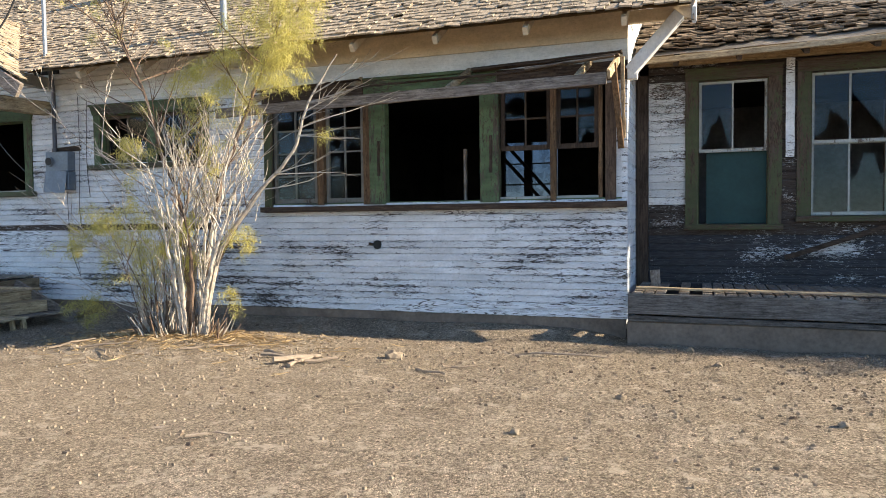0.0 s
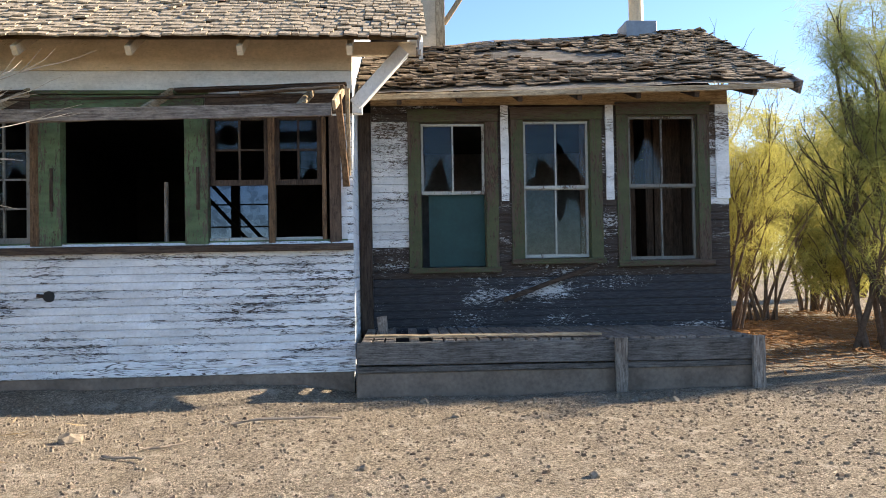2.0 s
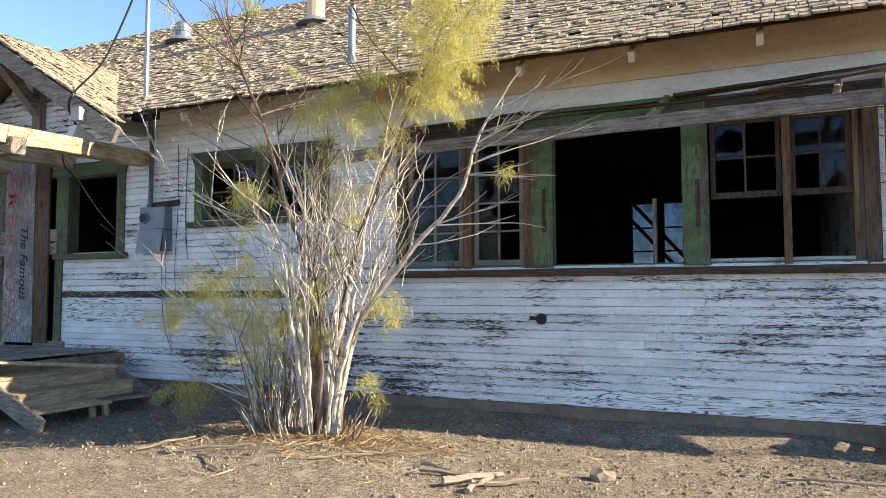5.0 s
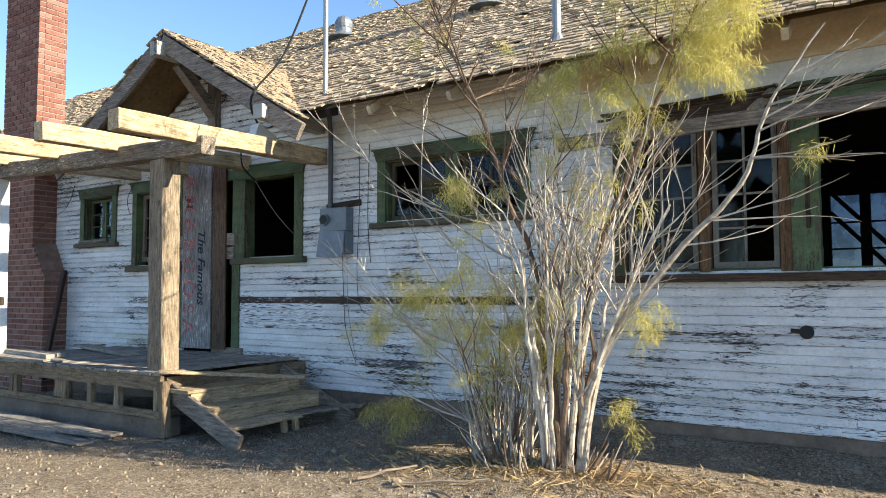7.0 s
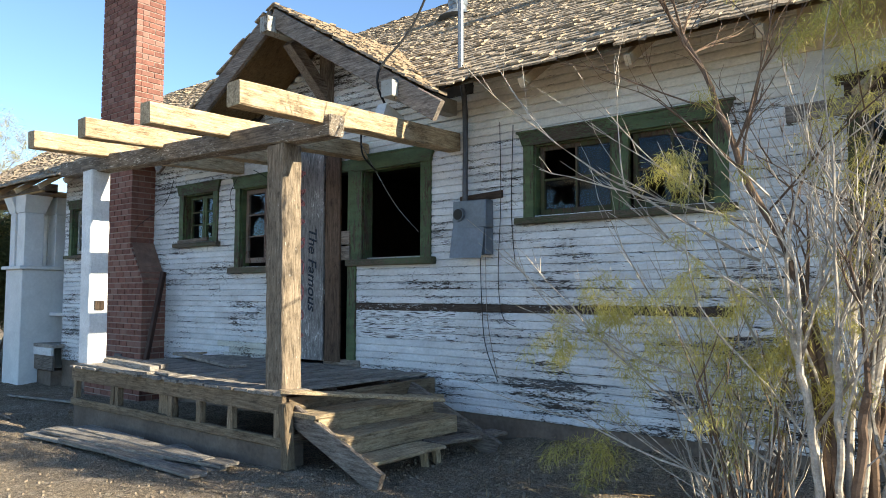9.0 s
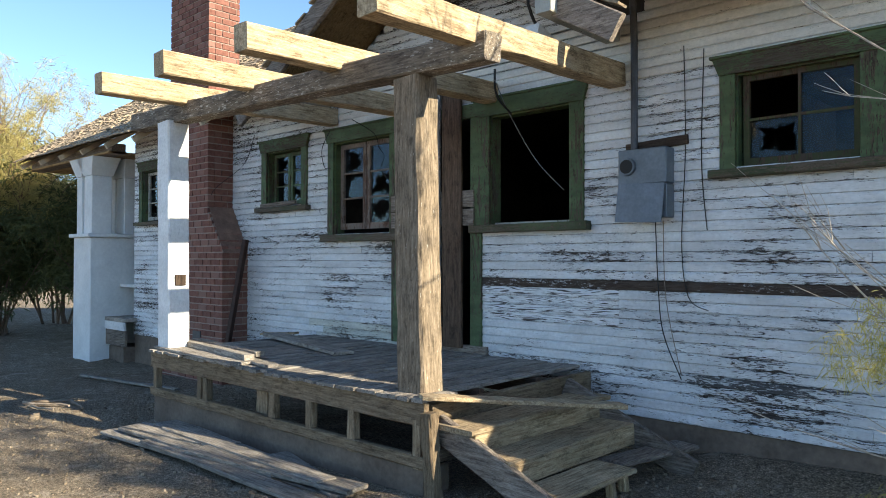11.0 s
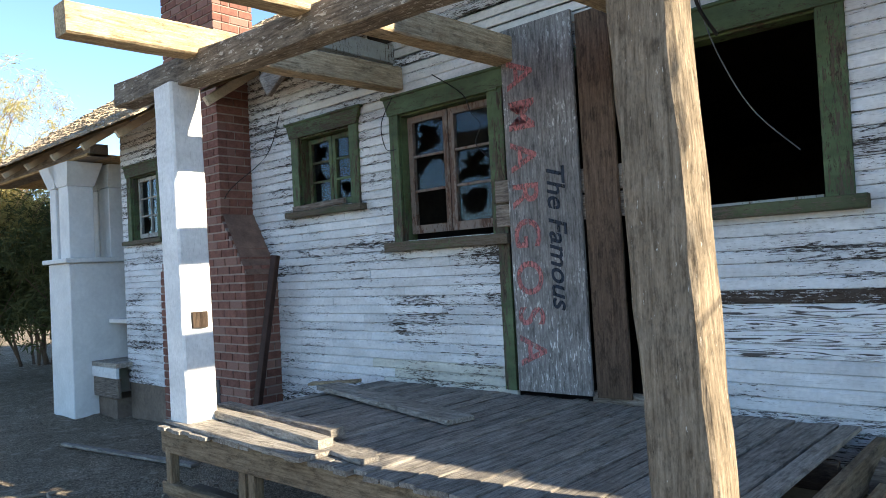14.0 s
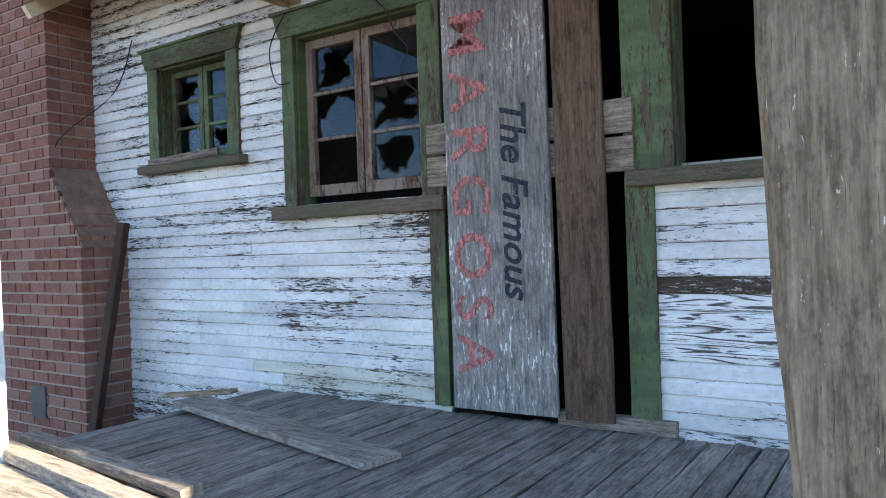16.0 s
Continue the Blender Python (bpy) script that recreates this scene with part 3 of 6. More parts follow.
for r in range(42):
    z = 0.2 + r * 0.147
    y1 = 8.0 if z < 3.3 else 8.0 - (z - 3.3) / SLOPE
    y0 = 0.0 if z < 3.3 else max(0.0, (z - 3.3) / SLOPE)
    if y1 - y0 > 0.1:
        part("board", timber((-0.008, y0 + 0.005, z + 0.073), (-0.008, y1, z + 0.073), 0.012, 0.143, 1, 0, 0.003), M_white, wall_east)

# back and west walls close the place; the back one has windows that show daylight
BACK = [(-3.38, -2.94, 1.5, 2.92), (-2.78, -2.20, 1.5, 2.92)]
tagged(shell("wall_north", -16.35, -0.02, 0.1, 3.5, 7.9, 8.05, BACK, M_innerdark), "dark inner face of rear wall with window openings", "wall", kind="structure")
for i, b in enumerate(BACK):
    rear = empty("window_%d" % (10 + i), "dimmed, filmy rear window seen through the dark room", "window", kind="structure")
    part("pane", cuboid(b[0], b[1], 7.96, 7.965, b[2], b[3]), M_dimglass, rear)
    for z in (2.0, 2.45):
        part("glazing_bar", cuboid(b[0], b[1], 7.93, 7.955, z - 0.015, z + 0.015), M_dark_x, rear)
tagged(part("wall_west", cuboid(-16.35, -16.20, 0.135, 7.9, 0.1, 3.5), M_innerdark), "plain end wall of the house", "wall", kind="structure")
tagged(part("floor", cuboid(-16.2, -0.14, 0.135, 7.9, 0.40, 0.50), M_innerdark), "dark floor inside the house", "floor", kind="structure")
tagged(part("ceiling", cuboid(-16.2, -0.14, 0.135, 7.9, 3.15, 3.22), M_innerdark), "dark ceiling inside the house", "ceiling", kind="structure")
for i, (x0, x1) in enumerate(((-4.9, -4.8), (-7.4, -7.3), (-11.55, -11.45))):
    tagged(part("wall_inner_%d" % (i + 1), cuboid(x0, x1, 0.135, 4.2 if i else 7.9, 0.5, 3.15), M_innerdark), "dark inner partition wall", "wall", kind="structure")
tagged(part("stud", timber((-1.84, 0.32, 0.5), (-1.84, 0.32, 2.05), 0.035, 0.05, up=(0, 1, 0)), M_grey_z), "bare grey wooden stud in dark room", "post")
for top, foot in ((2.95, -1.20), (2.60, -1.50)):
    tagged(part("timber_brace", timber((-3.35, 7.6, top), (foot, 7.7, 0.53), 0.06, 0.07), M_dark_x), "fallen dark brace leaning across a rear window", "timber")

# ---- main roof ----
NRM = Vector((0, -SLOPE, 1)).normalized()


def main_at(x, v):
    """A point on the front slope: v metres up the slope from the eave."""
    c = 1 / math.sqrt(1 + SLOPE ** 2)
    sag = 0.012 * noise.noise((x * 0.5, v * 0.4, 1))
    return Vector((x, -0.66 + v * c, EAVE_Z - 0.035 + v * c * SLOPE + sag))


GX, GPEAK, GSL = -9.57, 4.40, 0.60          # porch gable: ridge x, ridge height, slope
main_roof = empty("roof", "weathered wooden shingle roof on main house", "roof", kind="structure")
VTOP = (RIDGE_Y + 0.66) * math.sqrt(1 + SLOPE ** 2)


def roof_keep(x, v):
    p = main_at(x, v)
    if CHIMNEY[0] - 0.03 < x < CHIMNEY[1] + 0.03 and p.y < 0.11:
        return False
    g = GPEAK - GSL * abs(x - GX)
    return p.z > g - 0.02


for x0, x1, y0 in ((-20.0, CHIMNEY[0], -0.62), (CHIMNEY[0], CHIMNEY[1], 0.12), (CHIMNEY[1], -11.75, -0.62), (-11.75, -7.40, 0.06), (-7.40, 0.66, -0.62)):
    z0 = EAVE_Z - 0.06 + SLOPE * (y0 + 0.66)
    bm = bmesh.new()
    v = [bm.verts.new(p) for p in ((x0, y0, z0), (x1, y0, z0), (x1, RIDGE_Y, EAVE_Z - 0.06 + SLOPE * 4.66), (x0, RIDGE_Y, EAVE_Z - 0.06 + SLOPE * 4.66))]
    bm.faces.new(v)
    bmesh.ops.solidify(bm, geom=bm.faces[:], thickness=0.03)
    part("roof_boards", bm, M_soffit, main_roof)
bm = bmesh.new()
bm.faces.new([bm.verts.new(p) for p in ((-20, RIDGE_Y, EAVE_Z - 0.06 + SLOPE * 4.66), (0.66, RIDGE_Y, EAVE_Z - 0.06 + SLOPE * 4.66), (0.66, 8.66, 3.14), (-20, 8.66, 3.14))])
bmesh.ops.solidify(bm, geom=bm.faces[:], thickness=0.03)
part("roof_boards", bm, M_roofdeck, main_roof)
# rafter tails, fascia strip and rake boards
for i in range(22):
    x = 0.02 - i * 0.945
    if -11.9 < x < -7.2 or CHIMNEY[0] < x < CHIMNEY[1]:
        continue
    part("rafter_tail", timber((x, -0.58, EAVE_Z - 0.115), (x, 0.05, EAVE_Z - 0.115 + 0.63 * SLOPE), 0.05, 0.085, 1, 0, 0.003), M_eaveboard, main_roof)
part("rake_board", timber((0.645, -0.66, EAVE_Z - 0.14), (0.645, RIDGE_Y, EAVE_Z - 0.14 + 4.66 * SLOPE), 0.035, 0.15, 8, 0.002), M_whitetrim, main_roof, "white painted rake board")
part("rake_board", timber((0.645, 8.66, EAVE_Z - 0.14), (0.645, RIDGE_Y, EAVE_Z - 0.14 + 4.66 * SLOPE), 0.035, 0.15, 8, 0.002), M_whitetrim, main_roof)
part("bracket", timber((0.03, -0.03, 2.72), (0.50, -0.03, 3.24), 0.12, 0.12, 1, 0, 0.006, up=(0, 1, 0)), M_whitetrim, main_roof, "white diagonal knee brace")
part("bracket_block", cuboid(0.004, 0.10, -0.075, 0.025, 2.64, 2.75, 0.004), M_whitetrim, main_roof)
part("bracket_arm", timber((0.006, -0.02, 3.26), (0.62, -0.02, 3.26), 0.06, 0.13), M_eaveboard, main_roof)
part("rake_tip", timber((0.63, -0.62, 3.02), (0.63, -0.62, 3.22), 0.03, 0.09, 4, 0.004, up=(0, 1, 0)), M_grey_z, main_roof, "grey broken rake end")
single, sv, sf = shingles(-20.0, 0.68, 0.0, VTOP, main_at, NRM, None, None, keep=roof_keep, gap=0.03, near=lambda x, v: v < 0.8 and -5.4 < x < 0.6)
shingle_field = tagged(joined("shingles", sv, sf, M_shingle, main_roof), kind="stuff")
for vs, fs in single:
    joined("shingle", vs, fs, M_shingle, main_roof)

# ---- porch gable over the door ----
gable = empty("porch_gable", "small shingled gable roof over front door", "roof", kind="structure")
GH = 2.28
for s in (-1, 1):
    n = Vector((s * GSL, 0, 1)).normalized()
    c = 1 / math.sqrt(1 + GSL ** 2)
    at = lambda y, v, s=s: Vector((GX + s * (GH - v * c), y, GPEAK - GSL * (GH - v * c) + 0.01))
    keepg = lambda y, v, at=at: at(y, v).z > EAVE_Z - 0.06 + SLOPE * (y + 0.66) - 0.03
    one, sv, sf = shingles(-0.86, 1.30, 0.0, GH / c, at, n, None, None, keep=keepg, gap=0.02)
    tagged(joined("shingles", sv, sf, M_shingle, gable), kind="stuff")
    bm = bmesh.new()
    yb = lambda z: (z - EAVE_Z + 0.06) / SLOPE - 0.66
    lo, hi = GPEAK - GSL * GH - 0.02, GPEAK - 0.02
    bm.faces.new([bm.verts.new(p) for p in ((GX + s * GH, -0.83, lo), (GX, -0.83, hi), (GX, yb(hi), hi), (GX + s * GH, yb(lo), lo))])
    bmesh.ops.solidify(bm, geom=bm.faces[:], thickness=0.025)
    part("roof_boards", bm, M_soffit, gable)
    part("barge_board", timber((GX + s * (GH + 0.02), -0.845, GPEAK - GSL * GH - 0.13), (GX, -0.845, GPEAK - 0.115), 0.05, 0.19, 6, 0.003, up=(0, 0, 1)), M_grey_x, gable, "weathered grey barge board")
    x = GX + s * 1.78
    part("purlin", timber((x, -0.95, GPEAK - GSL * 1.78 - 0.16), (x, 0.02, GPEAK - GSL * 1.78 - 0.16), 0.13, 0.15, 3, 0.003), M_sash, gable, "pale purlin end")
part("ridge_beam", timber((GX, -0.97, GPEAK - 0.22), (GX, 0.1, GPEAK - 0.22), 0.13, 0.17, 3, 0.003), M_sash, gable, "pale ridge beam end")
part("knee_brace", timber((GX, -0.62, GPEAK - 0.32), (GX, -0.06, GPEAK - 0.86), 0.13, 0.13, 3, 0.003, up=(1, 0, 0)), M_grey_y, gable)
part("brace_post", timber((GX, -0.065, GPEAK - 0.3), (GX, -0.065, GPEAK - 1.15), 0.15, 0.12, 3, 0.003, up=(0, 1, 0)), M_grey_z, gable)
bm = bmesh.new()
tri = [(GX - 2.1, 0.0, 3.05), (GX + 2.1, 0.0, 3.05), (GX + 0.02, 0.0, GPEAK - 0.06), (GX - 0.02, 0.0, GPEAK - 0.06)]
f = bm.faces.new([bm.verts.new(p) for p in tri])
bmesh.ops.solidify(bm, geom=[f], thickness=-0.10)
part("gable_wall", bm, M_white, gable)
for r in range(13):
    z = 3.285 + r * PITCH
    half = (GPEAK - 0.08 - z - PITCH) / GSL
    if half > 0.1:
        siding(gable, GX - half, GX + half, z, z + PITCH, -0.024, [], lambda x, z: M_worn)

# ---- chimney ----
chimney = empty("chimney", "tall red brick chimney with pale mortar joints", "chimney", kind="structure")
CY0, CY1, COURSE = -0.36, 0.08, 0.0825


def chim_x(z):
    """Right and left sides at a height: the stack widens below the shoulders."""
    k = min(1.0, max(0.0, (2.0 - z) / 0.5))
    return -14.42 - 0.25 * k, -13.40 + 0.37 * k


bm = bmesh.new()
for z0, z1 in ((-0.5, 1.5), (2.0, 7.0)):
    a, b = chim_x((z0 + z1) / 2)
    box(bm, a + 0.008, b - 0.008, CY0 + 0.008, CY1 if z0 > 1 else 0.016, z0, z1)
a0, b0, a1, b1 = *chim_x(1.5), *chim_x(2.0)
v = [bm.verts.new((x, y, z)) for z, xa, xb in ((1.5, a0 + 0.008, b0 - 0.008), (2.0, a1 + 0.008, b1 - 0.008)) for x, y in ((xa, CY0 + 0.008), (xb, CY0 + 0.008), (xb, 0.016), (xa, 0.016))]
for i in range(4):
    bm.faces.new((v[i], v[(i + 1) % 4], v[4 + (i + 1) % 4], v[4 + i]))
part("mortar", bm, M_mortar, chimney)
bricks, far_v, far_f = 0, [], []
for r in range(84):
    z0 = -0.25 + r * COURSE
    z1, zc = z0 + COURSE - 0.016, z0 + COURSE / 2
    a, b = chim_x(zc)
    row = []
    x = a - (0.10 if r % 2 else 0.0)
    while x < b - 0.01:
        x0, x1 = max(x, a), min(x + 0.195, b)
        if x1 - x0 > 0.03:
            row.append((x0, x1, CY0 - rng.uniform(0, 0.004), CY0 + 0.09))
        x += 0.21
    y = CY0 + (0.092 + (0.10 if r % 2 else 0.20))
    ys, yend = [CY0 + 0.095], CY1 if zc > 2.7 else -0.004
    while y < yend:
        ys.append(y)
        y += 0.21
    ys.append(yend + 0.012)
    for y0, y1 in zip(ys, ys[1:]):
        if y1 - y0 > 0.03:
            row.append((b - 0.09, b + rng.uniform(0, 0.004), y0, y1 - 0.012))
            row.append((a - rng.uniform(0, 0.004), a + 0.09, y0, y1 - 0.012))
    for x0, x1, y0, y1 in row:
        bm = box(bmesh.new(), x0, x1, y0, y1, z0, z1)
        if bricks < 300 and zc < 3.0:
            part("brick", bm, M_brick, chimney)
            bricks += 1
        else:
            k = len(far_v)
            bm.verts.index_update()
            far_v += [tuple(q.co) for q in bm.verts]
            far_f += [tuple(k + q.index for q in f.verts) for f in bm.faces]
            bm.free()
tagged(joined("bricks", far_v, far_f, M_brick, chimney), kind="stuff")
bm = bmesh.new()
for side in (0, 1):
    lo, hi = chim_x(1.5)[side], chim_x(2.0)[side]
    g = 0.012 if side else -0.012
    f = bm.faces.new([bm.verts.new(p) for p in ((lo + g, CY0 + 0.01, 1.47), (lo + g, 0.0, 1.47), (hi + g, 0.0, 2.06), (hi + g, CY0 + 0.01, 2.06))])
part("shoulder_wash", bm, M_wash, chimney, "brown mortar wash on the shoulder")
part("cleanout_door", cuboid(-13.75, -13.55, CY0 - 0.012, CY0 + 0.02, 0.22, 0.46, 0.004), M_pipe, chimney, "small iron cleanout door")


# ---- windows ----
def jag_pane(x0, x1, y, z0, z1, mode, seed):
    """One pane: whole, with a broken hole, or with a torn lower or upper edge."""
    r, bm = random.Random(seed), bmesh.new()
    if mode in ("peak", "slant"):
        n = 14
        if mode == "peak":
            rise = lambda u: 0.30 + 0.42 * math.exp(-((u - 0.55) / 0.24) ** 2) + 0.10 * math.exp(-((u - 0.05) / 0.08) ** 2)
        else:
            rise = lambda u: 1.0 - (0.25 + 0.65 * u)
        lo, hi = [], []
        for i in range(n + 1):
            u = i / n
            z = z0 + (z1 - z0) * min(1.0, max(0.0, rise(u) + r.uniform(-0.02, 0.02)))
            lo.append(bm.verts.new((x0 + (x1 - x0) * u, y, z0 if mode == "peak" else z)))
            hi.append(bm.verts.new((x0 + (x1 - x0) * u, y, z if mode == "peak" else z1)))
        for i in range(n):
            bm.faces.new((lo[i], lo[i + 1], hi[i + 1], hi[i]))
    elif mode == "full":
        bm.faces.new([bm.verts.new(p) for p in ((x0, y, z0), (x1, y, z0), (x1, y, z1), (x0, y, z1))])
    elif mode in ("top", "low"):
        n, far, near = 9, (z1, z0)[mode == "low"], (z0, z1)[mode == "low"]
        edge = [(x0 + (x1 - x0) * i / n, near + (far - near) * min(0.7, max(0.02, 0.28 + 0.22 * math.sin(i * 0.75 + seed) + r.uniform(-0.10, 0.10)))) for i in range(n + 1)]
        lo = [bm.verts.new((x, y, z)) for x, z in edge]
        hi = [bm.verts.new((x, y, far)) for x, z in edge]
        for i in range(n):
            bm.faces.new((lo[i], lo[i + 1], hi[i + 1], hi[i]))
    else:
        n, cx, cz = 20, (x0 + x1) / 2 + r.uniform(-0.1, 0.1) * (x1 - x0), (z0 + z1) / 2 + r.uniform(-0.1, 0.1) * (z1 - z0)
        ins, outs = [], []
        for i in range(n):
            a = 2 * math.pi * i / n
            dx, dz = math.cos(a), math.sin(a)
            m = min(((x1 if dx > 0 else x0) - cx) / dx if abs(dx) > 1e-6 else 9, ((z1 if dz > 0 else z0) - cz) / dz if abs(dz) > 1e-6 else 9)
            k = r.uniform(0.35, 0.85) if i % 2 else r.uniform(0.6, 0.95)
            outs.append(bm.verts.new((cx + dx * m, y, cz + dz * m)))
            ins.append(bm.verts.new((cx + dx * m * k, y, cz + dz * m * k)))
        for i in range(n):
            bm.faces.new((ins[i], ins[(i + 1) % n], outs[(i + 1) % n], outs[i]))
    return bm


def sash(parent, x0, x1, z0, z1, y, cols, rows, modes, mat=None, seed=1, bar=0.018, stile=0.04, lift=0.0):
    """A glazed sash: frame, glazing bars and what is left of its panes. modes, row by row from the top."""
    mat = mat or M_sash
    fr = bmesh.new()
    for a in ((x0, x0 + stile, z0, z1), (x1 - stile, x1, z0, z1), (x0 + stile, x1 - stile, z1 - stile, z1), (x0 + stile, x1 - stile, z0, z0 + stile * 1.3)):
        box(fr, a[0], a[1], y - 0.018, y + 0.018, a[2], a[3])
    s = part("sash", fr, mat, parent)
    gx0, gx1, gz0, gz1 = x0 + stile, x1 - stile, z0 + stile * 1.3, z1 - stile
    for c in range(1, cols):
        x = gx0 + (gx1 - gx0) * c / cols
        part("glazing_bar", cuboid(x - bar / 2, x + bar / 2, y - 0.014, y + 0.014, gz0, gz1), mat, s)
    for r in range(1, rows):
        z = gz1 - (gz1 - gz0) * r / rows
        part("glazing_bar", cuboid(gx0, gx1, y - 0.012, y + 0.012, z - bar / 2, z + bar / 2), mat, s)
    for r in range(rows):
        for c in range(cols):
            mode = modes[r * cols + c]
            if mode == "none":
                continue
            dx, dz = (gx1 - gx0) / cols, (gz1 - gz0) / rows
            p = part("pane", jag_pane(gx0 + c * dx + 0.004, gx0 + (c + 1) * dx - 0.004, y + 0.004 + rng.uniform(-0.001, 0.001), gz1 - (r + 1) * dz + 0.004, gz1 - r * dz - 0.004, mode, seed * 31 + r * 5 + c), M_glass, s, "broken window glass" if mode != "full" else "dusty window glass")
            if p.data.polygons[0].normal.y > 0:
                p.data.flip_normals()
            p.visible_shadow = False
    return s


def casing(parent, hole, y, side=0.11, head=0.13, sill=0.07, mats=(None, None), ears=0.05, depth=0.13):
    """Outer trim boards and the reveal round an opening."""
    x0, x1, z0, z1 = hole
    mv, mh = mats[0] or M_green, mats[1] or M_green_x
    part("jamb", timber((x0 - side / 2 + 0.012, y - 0.012, z0 - 0.02), (x0 - side / 2 + 0.012, y - 0.012, z1), side, 0.03, 6, 0.0015, 0.003, up=(0, 1, 0)), mv, parent)
    part("jamb", timber((x1 + side / 2 - 0.012, y - 0.012, z0 - 0.02), (x1 + side / 2 - 0.012, y - 0.012, z1), side, 0.03, 6, 0.0015, 0.003, up=(0, 1, 0)), mv, parent)
    bm = bmesh.new()
    a, b, za, zb = x0 - side + 0.01, x1 + side - 0.01, z1 - 0.01, z1 + head - 0.01
    pts = [(a, za), (b, za), (b + ears * 0.9, zb), (a - ears * 0.9, zb)]
    vs = [[bm.verts.new((px, y + d, pz)) for px, pz in pts] for d in (-0.040, 0.002)]
    bm.faces.new(vs[0]), bm.faces.new(vs[1][::-1])
    for q in range(4):
        bm.faces.new((vs[0][q], vs[0][(q + 1) % 4], vs[1][(q + 1) % 4], vs[1][q]))
    part("head", bm, mh, parent)
    part("head_cap", timber((x0 - side - ears, y - 0.025, zb + 0.008), (x1 + side + ears, y - 0.025, zb + 0.008), 0.06, 0.018, 4, 0.0015, 0.003), mh, parent)
    part("sill", timber((x0 - side - ears, y - 0.03, z0 - sill / 2), (x1 + side + ears, y - 0.03, z0 - sill / 2), 0.11, sill, 5, 0.003, 0.006), M_sillworn if mh is M_green_x else mh, parent)
    for a, b in ((x0, x0 + 0.022), (x1 - 0.022, x1)):
        part("reveal", cuboid(a, b, y + 0.006, y + depth, z0, z1), mv, parent)
    part("reveal", cuboid(x0 + 0.022, x1 - 0.022, y + 0.006, y + depth, z1 - 0.022, z1), mh, parent)


band = empty("window_1", "wide broken window band with green mullions", "window", kind="structure")
x0, x1, z0, z1 = W_BAND
part("sill", timber((x0 - 0.12, -0.035, z0 - 0.035), (x1 + 0.055, -0.035, z0 - 0.035), 0.12, 0.065, 12, 0.003), M_dark_x, band, "dark weathered window sill")
part("inner_sill", timber((x0, 0.05, z0 + 0.02), (x1, 0.05, z0 + 0.02), 0.10, 0.035, 6, 0.002), M_green_x, band)
part("head", timber((-2.95, -0.02, 2.745), (-1.38, -0.02, 2.745), 0.035, 0.17, 6, 0.002), M_green_x, band, "faded green head board")
part("head_strip", timber((-2.98, -0.03, 2.852), (-1.34, -0.03, 2.852), 0.06, 0.035, 6, 0.002), M_green_x, band)
for a, b in ((-4.31, -2.96), (-1.37, 0.0)):
    part("head", timber((a, -0.02, 2.745), (b, -0.02, 2.745), 0.035, 0.19, 6, 0.002), M_dark_x, band, "bare brown head board")
part("jamb", timber((-4.245, -0.012, 1.42), (-4.245, -0.012, 2.66), 0.11, 0.03, 6, 0.002, 0.003, up=(0, 1, 0)), M_olive, band)
part("jamb", timber((-0.17, 0.02, 1.42), (-0.17, 0.02, 2.66), 0.11, 0.05, 6, 0.002, 0.003, up=(0, 1, 0)), M_brownboard, band)
part("jamb", timber((-0.275, 0.05, 1.42), (-0.275, 0.05, 2.66), 0.04, 0.08, 6, 0.002, 0.003, up=(0, 1, 0)), M_orange, band)
for x, w, m in ((-3.535, 0.085, M_orange), (-2.93, 0.085, M_orange), (-0.765, 0.06, M_orange)):
    part("mullion", timber((x, 0.03, 1.43), (x, 0.03, 2.66), w, 0.10, 6, 0.002, 0.004, up=(0, 1, 0)), m, band)
for x, w in ((-2.79, 0.20), (-1.46, 0.21)):
    part("mullion", timber((x, 0.03, 1.43), (x, 0.03, 2.67), w, 0.12, 8, 0.003, 0.004, up=(0, 1, 0)), M_green, band, "wide green painted mullion")
    part("hinge_scar", timber((x + 0.02, -0.034, 1.75), (x + 0.02, -0.034, 2.15), 0.03, 0.008, 5, 0.004, 0.002, up=(0, 1, 0)), M_dark_z, band)
sash(band, -4.19, -3.60, 1.46, 2.64, 0.05, 2, 4, ["full"] * 8, M_sashdark, 3)
sash(band, -3.48, -2.985, 1.46, 2.64, 0.05, 2, 4, ["low", "none", "hole", "top", "low", "none", "full", "none"], M_sashdark, 4)
sash(band, -1.34, -0.80, 1.98, 2.64, 0.05, 2, 2, ["hole", "none", "none", "none"], M_dark_z, 5)
sash(band, -0.735, -0.30, 1.98, 2.64, 0.05, 2, 2, ["full", "full", "none", "top"], M_dark_z, 6)
part("bottom_rail", timber((-1.35, 0.04, 1.465), (-0.29, 0.04, 1.465), 0.04, 0.04, 4, 0.002), M_sash, band)

kw = empty("window_2", "double casement window with broken glass, green frame", "window", kind="structure")
casing(kw, W_KITCHEN, 0.0, 0.11, 0.12, 0.06)
part("mullion", timber((-5.985, 0.0, 2.0), (-5.985, 0.0, 2.69), 0.15, 0.05, 4, 0.002, 0.003, up=(0, 1, 0)), M_green, kw)
sash(kw, -6.80, -6.07, 2.04, 2.67, 0.07, 2, 2, ["none", "full", "hole", "full"], M_olive, 8)
sash(kw, -5.90, -5.24, 2.04, 2.67, 0.07, 2, 2, ["full", "full", "hole", "top"], M_olive, 9)

dw = empty("window_3", "empty window opening in a green frame", "window", kind="structure")
casing(dw, W_DARK, 0.0, 0.135, 0.15, 0.07)
sash_strip = part("stop_strip", cuboid(-9.03, -8.21, 0.05, 0.07, 1.702, 1.722), M_sash, dw)

mw = empty("window_4", "two broken casements in a green frame", "window", kind="structure")
